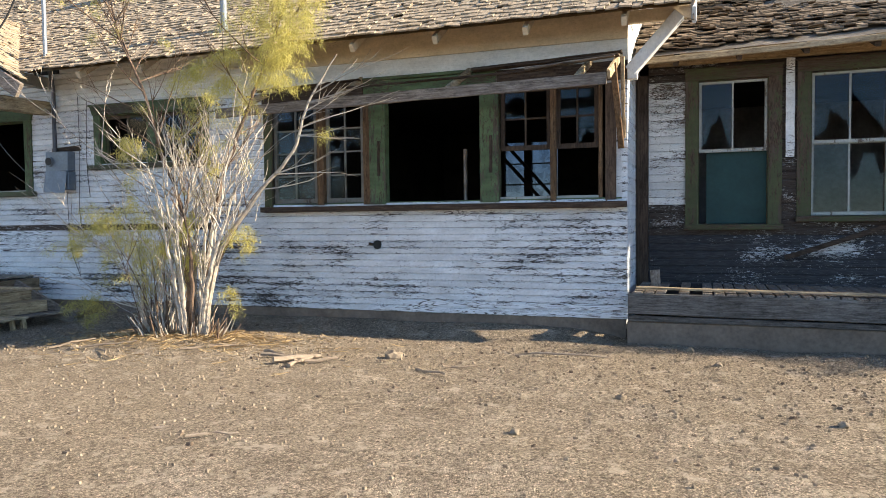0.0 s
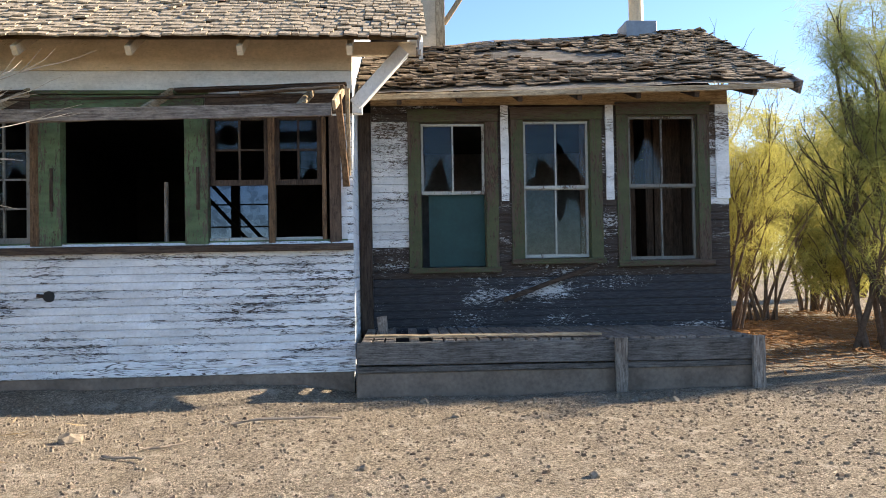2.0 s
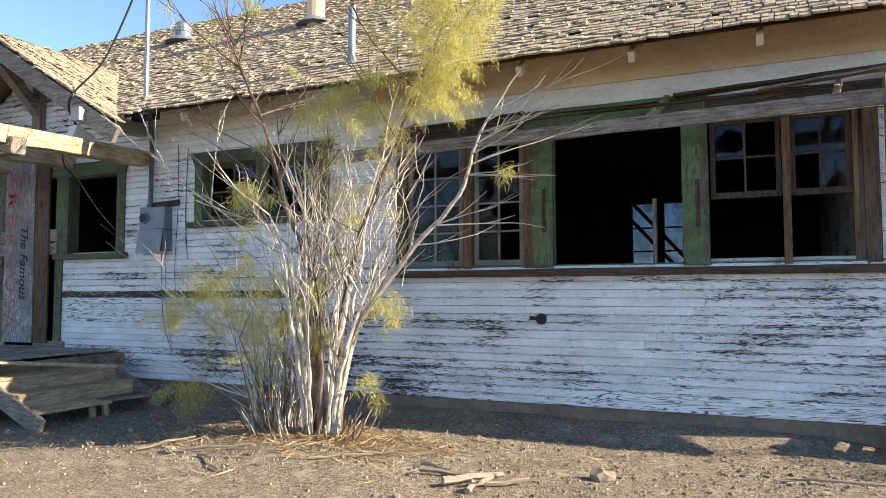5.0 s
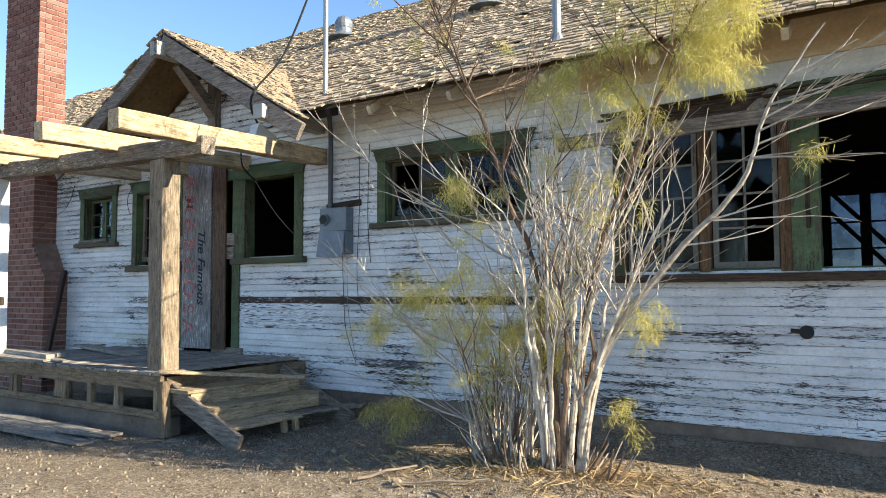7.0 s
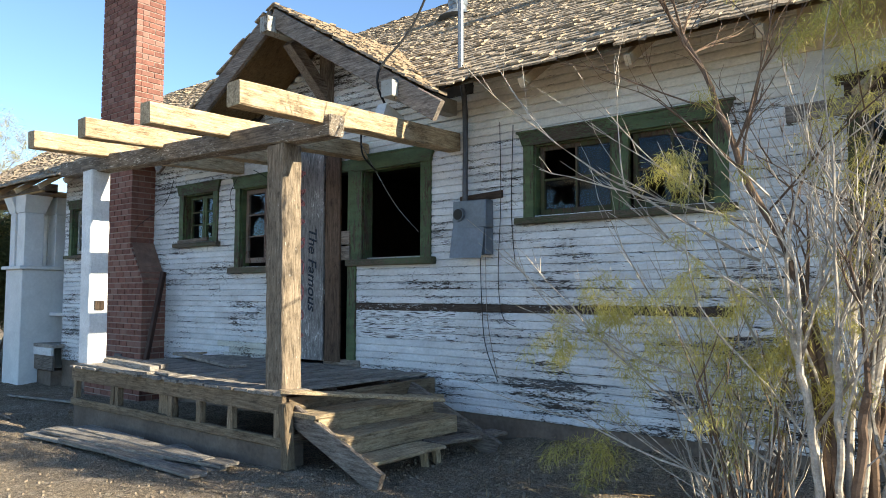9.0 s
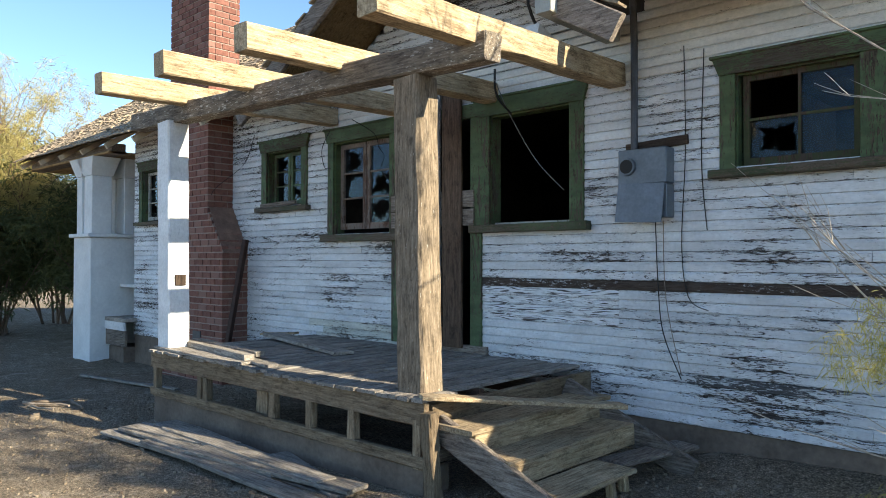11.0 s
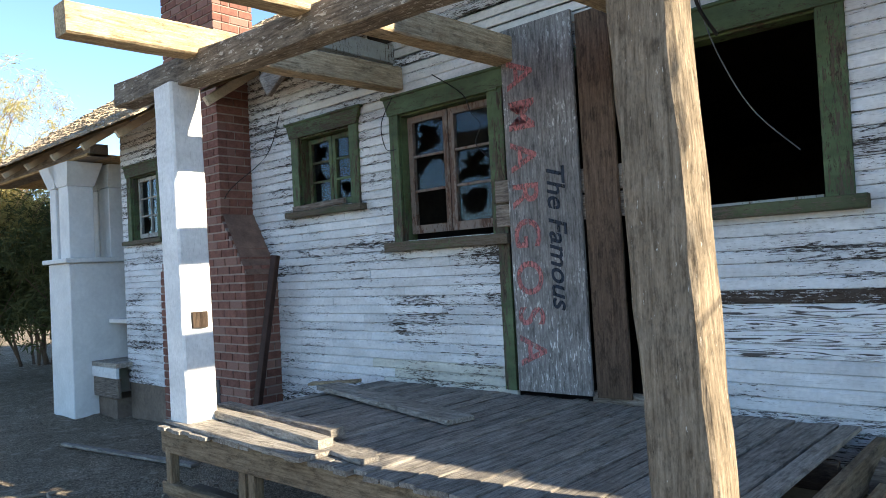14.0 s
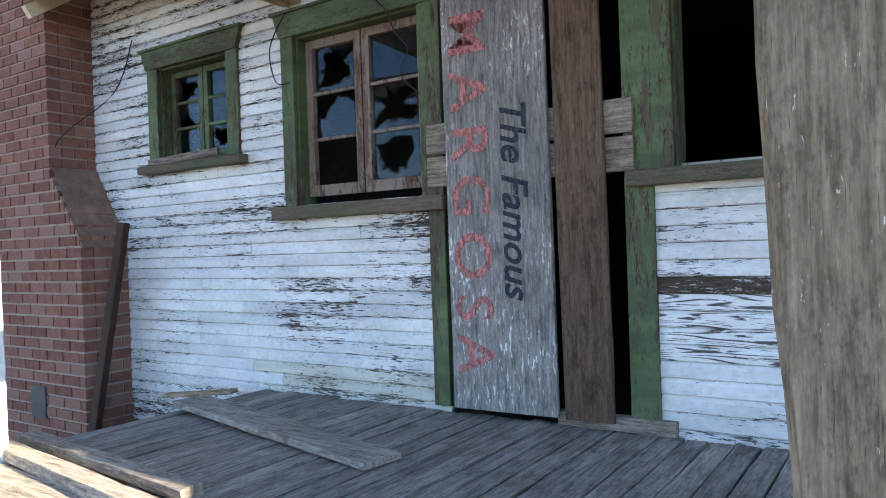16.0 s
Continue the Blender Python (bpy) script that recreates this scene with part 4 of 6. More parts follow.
casing(mw, W_MID, 0.0, 0.10, 0.14, 0.075)
sash(mw, -11.25, -10.82, 1.72, 2.66, 0.085, 1, 3, ["hole", "low", "none"], M_redsash, 11, stile=0.05)
sash(mw, -10.81, -10.37, 1.72, 2.66, 0.085, 1, 3, ["full", "hole", "hole"], M_redsash, 12, stile=0.05)

sw = empty("window_5", "small casement pair with green frame, broken panes", "window", kind="structure")
casing(sw, W_SMALL, 0.0, 0.11, 0.13, 0.055)
sash(sw, -12.57, -12.235, 2.05, 2.68, 0.10, 1, 3, ["hole", "top", "full"], M_green, 14)
sash(sw, -12.225, -11.89, 2.05, 2.68, 0.10, 1, 3, ["full", "full", "hole"], M_green, 15)
part("loose_strip", timber((-12.66, -0.05, 2.045), (-11.93, -0.05, 2.06), 0.03, 0.05, 4, 0.003), M_grey_x, sw, "loose grey strip across the sill")

fw = empty("window_6", "small far casement with green frame", "window", kind="structure")
casing(fw, W_FAR, 0.0, 0.10, 0.13, 0.055)
sash(fw, -16.0, -15.40, 1.99, 2.73, 0.08, 2, 3, ["full", "full", "full", "full", "hole", "full"], M_sash, 17)

# ---- boarded-up door ----
door = empty("door_1", "front doorway boarded with grey and brown planks", "door", kind="structure")
part("jamb", timber((-10.265, -0.012, 0.56), (-10.265, -0.012, 2.72), 0.10, 0.03, 6, 0.0015, 0.003, up=(0, 1, 0)), M_green, door)
part("jamb", timber((-9.185, -0.014, 0.56), (-9.185, -0.014, 2.72), 0.13, 0.03, 6, 0.0015, 0.003, up=(0, 1, 0)), M_green, door)
part("head", timber((-10.36, -0.018, 2.755), (-9.12, -0.018, 2.755), 0.04, 0.13, 5, 0.002), M_green_x, door)
part("threshold", timber((-9.60, -0.020, 0.57), (-9.05, -0.020, 0.57), 0.05, 0.07, 6, 0.003), M_grey_x, door, "grey worn threshold")
for z in (1.78, 1.95):
    part("cross_board", timber((-10.30, -0.037, z), (-9.20, -0.037, z), 0.022, 0.155, 5, 0.002), M_grey_x, door)
sign = tagged(part("sign_board", timber((-9.87, -0.066, 0.575), (-9.89, -0.058, 3.06), 0.57, 0.028, 8, 0.002, 0.003, up=(0, 1, 0)), M_sign), "tall grey painted sign board nailed over the door", "sign")
tagged(part("brown_plank", timber((-9.43, -0.066, 0.575), (-9.457, -0.058, 3.02), 0.235, 0.028, 8, 0.002, 0.003, up=(0, 1, 0)), M_brownboard), "tall brown plank nailed over the doorway", "plank")


def lettering(text, size, m, material, parent, label, shear=0.0, space=1.0, bold=0.0):
    cu = bpy.data.curves.new("lettering", "FONT")
    cu.body, cu.size, cu.extrude, cu.shear, cu.space_character, cu.offset = text, size, 0.0006, shear, space, bold
    cu.align_x, cu.align_y = "CENTER", "CENTER"
    ob = new("lettering", cu)
    ob.matrix_world = m
    bpy.context.view_layer.update()
    me = bpy.data.meshes.new_from_object(ob.evaluated_get(bpy.context.evaluated_depsgraph_get()))
    me.transform(m)
    bpy.data.objects.remove(ob)
    made = new("lettering", me)
    me.materials.clear()
    me.materials.append(material)
    made.parent = parent
    return tagged(made, label)


LET = Matrix(((0, 1, 0, 0), (0, 0, -1, 0), (-1, 0, 0, 0), (0, 0, 0, 1)))     # reads downwards, facing the yard
lettering("AMARGOSA", 0.30, Matrix.Translation((-10.03, -0.0795, 1.79)) @ LET, M_redworn, sign, "faded red painted capitals", space=1.44, bold=0.004)
lettering("The Famous", 0.195, Matrix.Translation((-9.78, -0.0795, 1.62)) @ LET, M_inkworn, sign, "dark blue painted script", shear=0.3, bold=0.003)

# ---- front porch deck ----
deck = empty("porch_deck", "low grey plank porch deck on open timber frame", "deck")
DZ, DX0, DX1, DY0 = 0.535, -11.62, -7.98, -1.94
n = 35
for i in range(n):
    x = DX0 + 0.05 + i * ((DX1 - DX0) / n)
    back = -0.012 if i < n - 1 else -1.60
    z = DZ - 0.012 + rng.uniform(-0.005, 0.005)
    part("deck_board", timber((x, DY0 + rng.uniform(-0.02, 0.025), z), (x + rng.uniform(-0.003, 0.003), back, z + rng.uniform(-0.003, 0.004)), rng.uniform(0.090, 0.098), 0.023, 8, 0.0025, 0.003), M_deck, deck)
part("rim_joist", timber((DX0, DY0 + 0.05, 0.44), (DX1, DY0 + 0.05, 0.44), 0.045, 0.145, 10, 0.003), M_rimtan, deck, "tan rim joist")
part("bottom_rail", timber((DX0, DY0 + 0.05, 0.145), (DX1, DY0 + 0.05, 0.145), 0.05, 0.075, 10, 0.003), M_rimtan, deck)
part("footing", cuboid(DX0 + 0.02, DX1 - 0.02, DY0 + 0.05, DY0 + 0.28, -0.4, 0.108, 0.01), M_concrete, deck, "stained concrete footing")
for x in (-11.55, -10.72, -10.62, -9.62, -9.15, -8.68, -8.05):
    part("stub_post", timber((x, DY0 + 0.06, 0.1), (x, DY0 + 0.06, 0.40), 0.07, 0.06, 3, 0.003, up=(0, 1, 0)), M_rimtan_z, deck)
part("stub_post", timber((-9.85, DY0 + 0.16, 0.1), (-9.85, DY0 + 0.16, 0.38), 0.16, 0.12, 3, 0.006, up=(0, 1, 0)), M_rimtan_z, deck)
part("side_joist", timber((DX1 - 0.02, DY0 + 0.1, 0.415), (DX1 - 0.02, -0.03, 0.425), 0.05, 0.15, 6, 0.004), M_rimtan_y, deck, "tan side joist left bare by missing boards")
part("side_rail", timber((DX1 - 0.03, DY0 + 0.1, 0.16), (DX1 - 0.03, -0.03, 0.16), 0.045, 0.07, 6, 0.003), M_grey_y, deck)
for y in (-1.2, -0.6, -0.08):
    part("stub_post", timber((DX1 - 0.03, y, -0.1), (DX1 - 0.03, y, 0.42), 0.06, 0.07, 3, 0.003, up=(0, 1, 0)), M_grey_z, deck)
for y in (-1.3, -0.65):
    part("joist", timber((DX0, y, 0.45), (DX1 - 0.06, y, 0.45), 0.05, 0.13), M_dark_x, deck)
for x, y0 in ((-11.6, 0.0),):
    part("side_joist", timber((x, DY0 + 0.1, 0.44), (x, -0.03, 0.44), 0.045, 0.15, 4, 0.003), M_grey_y, deck)
part("corner_stub", timber((-7.93, DY0 + 0.06, -0.05), (-7.95, DY0 + 0.04, 0.46), 0.085, 0.08, 5, 0.008, up=(0, 1, 0)), M_rimtan_z, deck, "split tan corner post stub")

# ---- porch steps ----
steps = empty("porch_steps", "broken tan wooden porch steps", "steps")
SX = DX1 + 0.02
part("stringer", timber((SX + 0.0, -1.80, 0.36), (-6.95, -1.86, -0.02), 0.045, 0.17, 5, 0.004), M_grey_x, steps)
part("stringer", timber((SX + 0.0, -0.42, 0.42), (-6.95, -0.42, -0.02), 0.045, 0.17, 5, 0.004), M_grey_x, steps)
part("tread", timber((SX + 0.17, -1.86, 0.375), (SX + 0.17, -0.30, 0.375), 0.30, 0.032, 5, 0.003), M_pale_y, steps)
part("tread", timber((SX + 0.44, -1.84, 0.235), (SX + 0.44, -0.42, 0.235), 0.29, 0.032, 5, 0.003), M_pale_y, steps)
part("tread", timber((SX + 0.76, -1.86, 0.10), (SX + 0.76, -1.0, 0.10), 0.29, 0.03, 5, 0.003), M_pale_y, steps)
part("tread", timber((SX + 0.70, -0.95, 0.10), (SX + 0.82, -0.12, 0.085), 0.20, 0.03, 5, 0.003), M_grey_y, steps)
part("riser", timber((SX + 0.30, -1.82, 0.305), (SX + 0.30, -0.35, 0.305), 0.022, 0.12, 4, 0.002), M_pale_y, steps)
part("riser", timber((SX + 0.58, -1.80, 0.165), (SX + 0.58, -0.45, 0.165), 0.022, 0.12, 4, 0.002), M_pale_y, steps)
for y in (-1.15, -1.0):
    part("prop", timber((SX + 0.82, y, -0.05), (SX + 0.80, y, 0.09), 0.05, 0.05, 2, 0.004, up=(0, 1, 0)), M_pale_z, steps)
loose = tagged(part("loose_board", timber((-8.02, -1.90, 0.548), (-7.28, -0.76, 0.43), 0.13, 0.028, 8, 0.003), M_pale_x), "loose pale board lying across steps", "board")

# ---- pergola ----
pergola = empty("pergola", "weathered timber pergola over the porch deck", "pergola")
part("post", timber((-8.21, -1.72, DZ), (-8.31, -1.67, 2.585), 0.24, 0.20, 14, 0.006, 0.018, up=(0, 1, 0)), M_post, pergola, "thick weathered post with traces of paint")
part("post", timber((-11.475, -1.76, DZ), (-11.565, -1.74, 2.70), 0.23, 0.21, 10, 0.003, 0.012, up=(0, 1, 0)), M_whitepost, pergola, "white painted square post")
part("notch", cuboid(-11.51, -11.366, -1.80, -1.70, 1.14, 1.24), M_dark_z, pergola, "rotten brown notch")
part("beam", timber((-12.36, -1.72, 2.80), (-7.62, -1.70, 2.665), 0.16, 0.175, 16, 0.006, 0.012), M_beam, pergola, "long grey front beam with flecks of paint")
for x, z, tip in ((-11.32, 2.94, -2.56), (-10.20, 2.90, -2.56), (-9.06, 2.86, -2.56), (-7.80, 2.80, -2.58)):
    part("rafter", timber((x + 0.05, tip, z - 0.045), (x + 0.05, -0.02, z + 0.02), 0.155, 0.18, 10, 0.004, 0.010), M_pale_y, pergola, "pale tan rafter with cut end")
part("hanger", timber((-7.97, -0.84, 3.02), (-7.97, -0.60, 2.93), 0.12, 0.14), M_whitetrim, pergola)

# ---- loose things on the deck ----
def loose_plank(p, q, w, h, mat, label, jit=0.003):
    return tagged(part("plank", timber(p, q, w, h, 8, jit, 0.004), mat), label, "plank", "loose planks")


loose_plank((-11.56, -0.61, DZ + 0.05), (-9.95, -0.935, DZ + 0.018), 0.20, 0.032, M_plank, "warped grey plank lying on porch deck")
loose_plank((-11.62, -1.46, DZ + 0.045), (-10.25, -1.60, DZ + 0.045), 0.085, 0.045, M_plank, "grey lumber piece on porch deck")
loose_plank((-11.66, -1.60, DZ + 0.048), (-10.10, -1.80, DZ + 0.048), 0.09, 0.05, M_plank, "grey lumber piece on porch deck")
loose_plank((-11.64, -1.78, DZ + 0.014), (-10.05, -1.90, DZ + 0.014), 0.20, 0.024, M_plank, "thin weathered board on porch deck edge")
loose_plank((-10.6, -1.66, DZ + 0.014), (-9.75, -1.82, DZ + 0.014), 0.11, 0.024, M_plank, "broken board end on porch deck")
loose_plank((-12.0, -0.45, DZ + 0.01), (-11.62, -0.25, DZ + 0.03), 0.10, 0.02, M_pale_x, "splintered board beside the chimney")
tagged(part("iron_bar", timber((-12.93, -0.40, 0.02), (-12.78, -0.19, 1.63), 0.085, 0.05, 4, 0.001, up=(0, 1, 0)), M_rust), "dark rusty iron bar leaning on wall", "iron bar")

# ---- planks on the ground before the deck ----
rp = random.Random(8)
for i, (x, y, l, a, z) in enumerate(((-9.9, -2.20, 2.3, -3, 0.03), (-9.6, -2.38, 2.5, 2, 0.03), (-10.1, -2.55, 2.0, 5, 0.03), (-9.3, -2.60, 2.3, -1, 0.035), (-9.7, -2.30, 1.7, -6, 0.06), (-9.9, -2.48, 2.1, 3, 0.065), (-9.0, -2.42, 1.6, 8, 0.065), (-9.5, -2.36, 2.1, 0, 0.09), (-8.8, -2.25, 1.1, -14, 0.03), (-10.3, -2.40, 1.2, 10, 0.09))):
    c, s = math.cos(radians(a)) * l / 2, math.sin(radians(a)) * l / 2
    x, y = x - 0.12, y + 0.17
    g = ground_z(x, y)
    loose_plank((x - c, y - s, g + z), (x + c, y + s, g + z + rp.uniform(-0.01, 0.015)), rp.uniform(0.13, 0.21), 0.026, M_plank, "weathered grey plank in a pile on the ground")

# ---- electric meter box, conduit, mast ----
meter = empty("meter_box", "grey steel electric meter box with conduit", "meter box")
part("conduit", tube([(-7.57, -0.07, 2.22), (-7.57, -0.07, 3.05), (-7.55, -0.12, 3.25), (-7.50, -0.24, 3.45)], 0.028, n=10), M_pipe, meter)
part("backing", timber((-7.66, -0.022, 2.24), (-7.17, -0.022, 2.265), 0.03, 0.07), M_dark_x, meter)
bm = cuboid(-7.67, -7.28, -0.14, -0.008, 1.95, 2.215, 0.008)
part("upper_box", bm, M_meter, meter)
bm = cuboid(-7.66, -7.28, -0.135, -0.008, 1.70, 1.945, 0.006)
part("lower_box", bm, M_meter, meter)
part("door_flap", timber((-7.475, -0.146, 1.955), (-7.485, -0.185, 1.665), 0.375, 0.006, 2, 0.001, 0.001, up=(0, 1, 0)), M_meter, meter, "bent open door flap")
ring = bmesh.new()
bmesh.ops.create_cone(ring, cap_ends=True, segments=24, radius1=0.068, radius2=0.062, depth=0.03, matrix=Matrix.Translation((-7.585, -0.152, 2.085)) @ Euler((radians(90), 0, 0)).to_matrix().to_4x4())
part("socket_ring", ring, M_meter, meter)
ring = bmesh.new()
bmesh.ops.create_cone(ring, cap_ends=True, segments=24, radius1=0.052, radius2=0.052, depth=0.012, matrix=Matrix.Translation((-7.585, -0.166, 2.085)) @ Euler((radians(90), 0, 0)).to_matrix().to_4x4())
part("socket", ring, M_cable, meter)
mast = empty("service_mast", "thin steel service mast on the roof", "mast")
part("pole", tube([(-7.49, -0.25, 3.40), (-7.49, -0.25, 5.25)], 0.028, n=8), M_metal, mast)
part("weatherhead", tube([(-7.49, -0.25, 5.25), (-7.49, -0.33, 5.34), (-7.49, -0.42, 5.26)], 0.045, n=8), M_metal, mast)


def cable(pts, r, label, mat=M_cable, name="cable"):
    cu, n = [], len(pts)
    P = [Vector(p) for p in pts]
    for i in range(n - 1):
        a, b, c, d = P[max(i - 1, 0)], P[i], P[i + 1], P[min(i + 2, n - 1)]
        for k in range(6):
            t = k / 6
            cu.append(0.5 * (2 * b + (c - a) * t + (2 * a - 5 * b + 4 * c - d) * t * t + (3 * b - a - 3 * c + d) * t ** 3))
    cu.append(P[-1])
    return tagged(part(name, tube(cu, r, n=5), mat), label, "cable")


cable([(-7.97, -0.72, 3.02), (-7.95, -0.9, 3.35), (-7.75, -0.6, 3.9), (-7.5, -0.34, 4.95), (-7.49, -0.42, 5.24)], 0.012, "black service cable from mast to bracket")
cable([(-7.42, -0.03, 1.68), (-7.40, -0.03, 1.2), (-7.36, -0.03, 0.85), (-7.22, -0.03, 0.52)], 0.004, "thin black wire hanging below meter")
cable([(-7.36, -0.025, 1.68), (-7.34, -0.025, 1.1), (-7.22, -0.03, 0.55)], 0.003, "thin grey wire on siding", M_grey_z)
cable([(-7.20, -0.02, 2.95), (-7.19, -0.02, 2.2), (-7.22, -0.02, 1.5), (-7.17, -0.02, 1.12), (-7.02, -0.03, 1.03)], 0.0035, "thin black wire running down siding")
cable([(-7.05, -0.02, 2.9), (-7.07, -0.02, 2.1), (-7.03, -0.02, 1.6)], 0.004, "thin wire on the wall")
cable([(-8.62, -0.45, 2.86), (-8.66, -0.2, 2.62), (-8.55, 0.02, 2.25), (-8.33, 0.12, 1.98)], 0.004, "loose cable hanging into empty window", M_metal)
cable([(-8.62, -0.45, 2.95), (-8.64, -0.4, 2.75), (-8.60, -0.25, 2.60)], 0.010, "black cable end under pergola")
cable([(-11.28, -0.06, 2.82), (-11.40, -0.08, 2.62), (-11.38, -0.06, 2.42), (-11.28, -0.05, 2.40)], 0.004, "thin dark wire at window corner")
cable([(-10.62, -0.3, 2.82), (-10.55, -0.06, 2.70), (-10.48, -0.05, 2.55), (-10.40, -0.05, 2.45), (-10.45, -0.05, 2.32), (-10.33, -0.05, 2.2)], 0.004, "thin dark wire across window")
cable([(-13.43, -0.32, 1.9), (-13.39, -0.30, 2.25), (-13.1, -0.03, 2.60), (-12.85, -0.03, 2.95)], 0.004, "thin wire stretched from chimney to wall")

# ---- roof vents ----
def vent(x, y, h, r, mat, label, cap=False):
    z = EAVE_Z - 0.03 + SLOPE * (y + 0.66)
    v = empty("roof_vent", label, "vent")
    part("pipe", tube([(x, y, z - 0.05), (x, y, z + h)], r, n=14), mat, v)
    fl = bmesh.new()
    bmesh.ops.create_cone(fl, cap_ends=True, segments=14, radius1=r * 2.2, radius2=r * 1.1, depth=0.10, matrix=Matrix.Translation((x, y, z + 0.03)))
    part("flashing", fl, M_metal, v)
    if cap:
        dm = bmesh.new()
        bmesh.ops.create_uvsphere(dm, u_segments=14, v_segments=8, radius=r * 1.15, matrix=Matrix.Translation((x, y, z + h)))
        part("cap", dm, mat, v)
    return v


vent(-4.78, -0.10, 0.62, 0.04, M_metal, "thin steel vent pipe with flared flashing")
vent(-6.75, 2.1, 0.95, 0.13, M_cream, "cream painted flue pipe on roof")
vent(-9.75, 2.6, 0.22, 0.13, M_metal, "short domed steel roof vent", True)

# ---- awning frame over the wide window ----
awning = empty("awning_frame", "collapsed bare awning frame over wide window", "awning")
part("front_rail", timber((-4.55, -0.60, 2.49), (-0.14, -0.60, 2.565), 0.035, 0.11, 14, 0.004, 0.004), M_grey_x, awning, "long grey front rail")
for x in (-4.15, -3.05, -1.75, -0.45):
    part("strut", timber((x, -0.60, 2.555), (x + 0.08, -0.02, 2.86), 0.045, 0.07, 3, 0.003), M_pale_y, awning)
part("slat", timber((-1.55, -0.30, 2.80), (-0.05, -0.34, 2.83), 0.12, 0.015, 6, 0.003), M_dark_x, awning)
part("slat", timber((-1.60, -0.13, 2.85), (-0.04, -0.18, 2.89), 0.12, 0.015, 6, 0.003), M_dark_x, awning)
part("slat", timber((-4.35, -0.13, 2.80), (-2.95, -0.13, 2.84), 0.10, 0.015, 6, 0.004), M_dark_x, awning)
part("slat", timber((-4.30, -0.36, 2.70), (-0.6, -0.42, 2.73), 0.045, 0.018, 8, 0.004), M_dark_x, awning)
part("slat", timber((-0.95, -0.47, 2.735), (-0.08, -0.45, 2.80), 0.10, 0.015, 6, 0.004), M_grey_x, awning)
part("end_board", timber((-0.12, -0.60, 2.60), (-0.06, -0.05, 2.90), 0.03, 0.09, 4, 0.003), M_pale_y, awning)
part("hanging_splinter", timber((-0.10, -0.42, 2.74), (-0.055, -0.06, 1.95), 0.06, 0.02, 6, 0.006, up=(0, 1, 0)), M_orange, awning, "split orange board hanging down")
part("hanging_splinter", timber((-0.02, -0.30, 2.82), (-0.03, -0.08, 2.05), 0.035, 0.02, 6, 0.006, up=(0, 1, 0)), M_pale_z, awning)

# stove pipe hole in the siding: a black disc paints its dark inside
hole = empty("pipe_hole", "round black disc as the dark of a pipe hole", "hole")
bm = bmesh.new()
bmesh.ops.create_cone(bm, cap_ends=True, segments=20, radius1=0.052, radius2=0.052, depth=0.02, matrix=Matrix.Translation((-2.81, -0.006, 0.965)) @ Euler((radians(90), 0, 0)).to_matrix().to_4x4())
part("opening", bm, M_cable, hole)
part("flap", timber((-2.92, -0.012, 0.975), (-2.86, -0.012, 0.97), 0.006, 0.035), M_dark_x, hole)

# ---- annex ----
AY, AX0, AX1 = 0.98, 0.14, 4.12
tiltA = lambda x: 0.022 * x
A1, A2, A3 = (0.66, 1.40, 1.16, 2.76), (1.79, 2.56, 1.24, 2.78), (2.97, 3.78, 1.20, 2.83)
wall_annex = empty("wall_annex", "weathered annex wall, bare dark boards below", "wall", kind="structure")
shell("wall_core", AX0, AX1, 0.2, 3.05, AY + 0.018, AY + 0.12, [A1, A2, A3], M_innerdark, wall_annex)


def annex_pick(x, z):
    if z < 1.0:
        return M_annexlow
    return M_annexwhite if (x < 0.7 and z > 1.35) or (x > 3.9 and z > 1.8) else M_annexmid


siding(wall_annex, AX0, AX1, 0.44, 2.95, AY, [A1, A2, A3], annex_pick, pitch=0.086)
part("corner_gap_board", cuboid(0.01, 0.138, AY - 0.03, AY + 0.02, 0.45, 2.85), M_dark_z, wall_annex, "dark vertical corner board")
for x in (1.60, 2.77, 4.05):
    w = 0.085 if x < 4 else 0.15
    part("pilaster", timber((x, AY - 0.020, 1.88), (x, AY - 0.020, 2.93), w, 0.02, 6, 0.004, 0.002, up=(0, 1, 0)), M_strip, wall_annex, "strip of white paint left between windows")
for i, (hole_, modes, low, m) in enumerate(((A1, ["top", "none"], ["none", "none"], M_sash), (A2, ["top", "slant"], ["full", "low"], M_sash), (A3, ["peak", "none"], ["none", "none"], M_sashdark))):
    w = empty("window_%d" % (7 + i), "tall broken sash window in peeling olive frame", "window", kind="structure")
    casing(w, hole_, AY, 0.135, 0.12, 0.06, (M_olive, M_olive_x), 0.0, 0.12)
    mid = (hole_[2] + hole_[3]) / 2
    sash(w, hole_[0] + 0.02, hole_[1] - 0.02, mid, hole_[3] - 0.02, AY + 0.045, 2, 1, modes, m, 20 + i, stile=0.028)
    if i:
        sash(w, hole_[0] + 0.02, hole_[1] - 0.02, hole_[2] + 0.01, mid + 0.02, AY + 0.075, 2, 1, low, m, 30 + i, stile=0.028)
    else:
        part("panel", cuboid(hole_[0] + 0.10, hole_[1] - 0.02, AY + 0.085, AY + 0.10, hole_[2] + 0.01, mid + 0.0), M_teal, w, "dark teal board behind lower sash")
# a lining of brown boards inside the east room of the annex
lining = empty("wall_annex_inner", "dark brown board lining inside the annex", "wall", kind="structure")
for i in range(11):
    if i != 6:
        x = 2.74 + i * 0.118
        part("board", timber((x, AY + 1.0, 0.49), (x + rng.uniform(-0.01, 0.01), AY + 1.0, 2.97), 0.116 if i != 7 else 0.09, 0.02, 3, 0.002, 0.002, up=(0, 1, 0)), M_brownboard, lining)
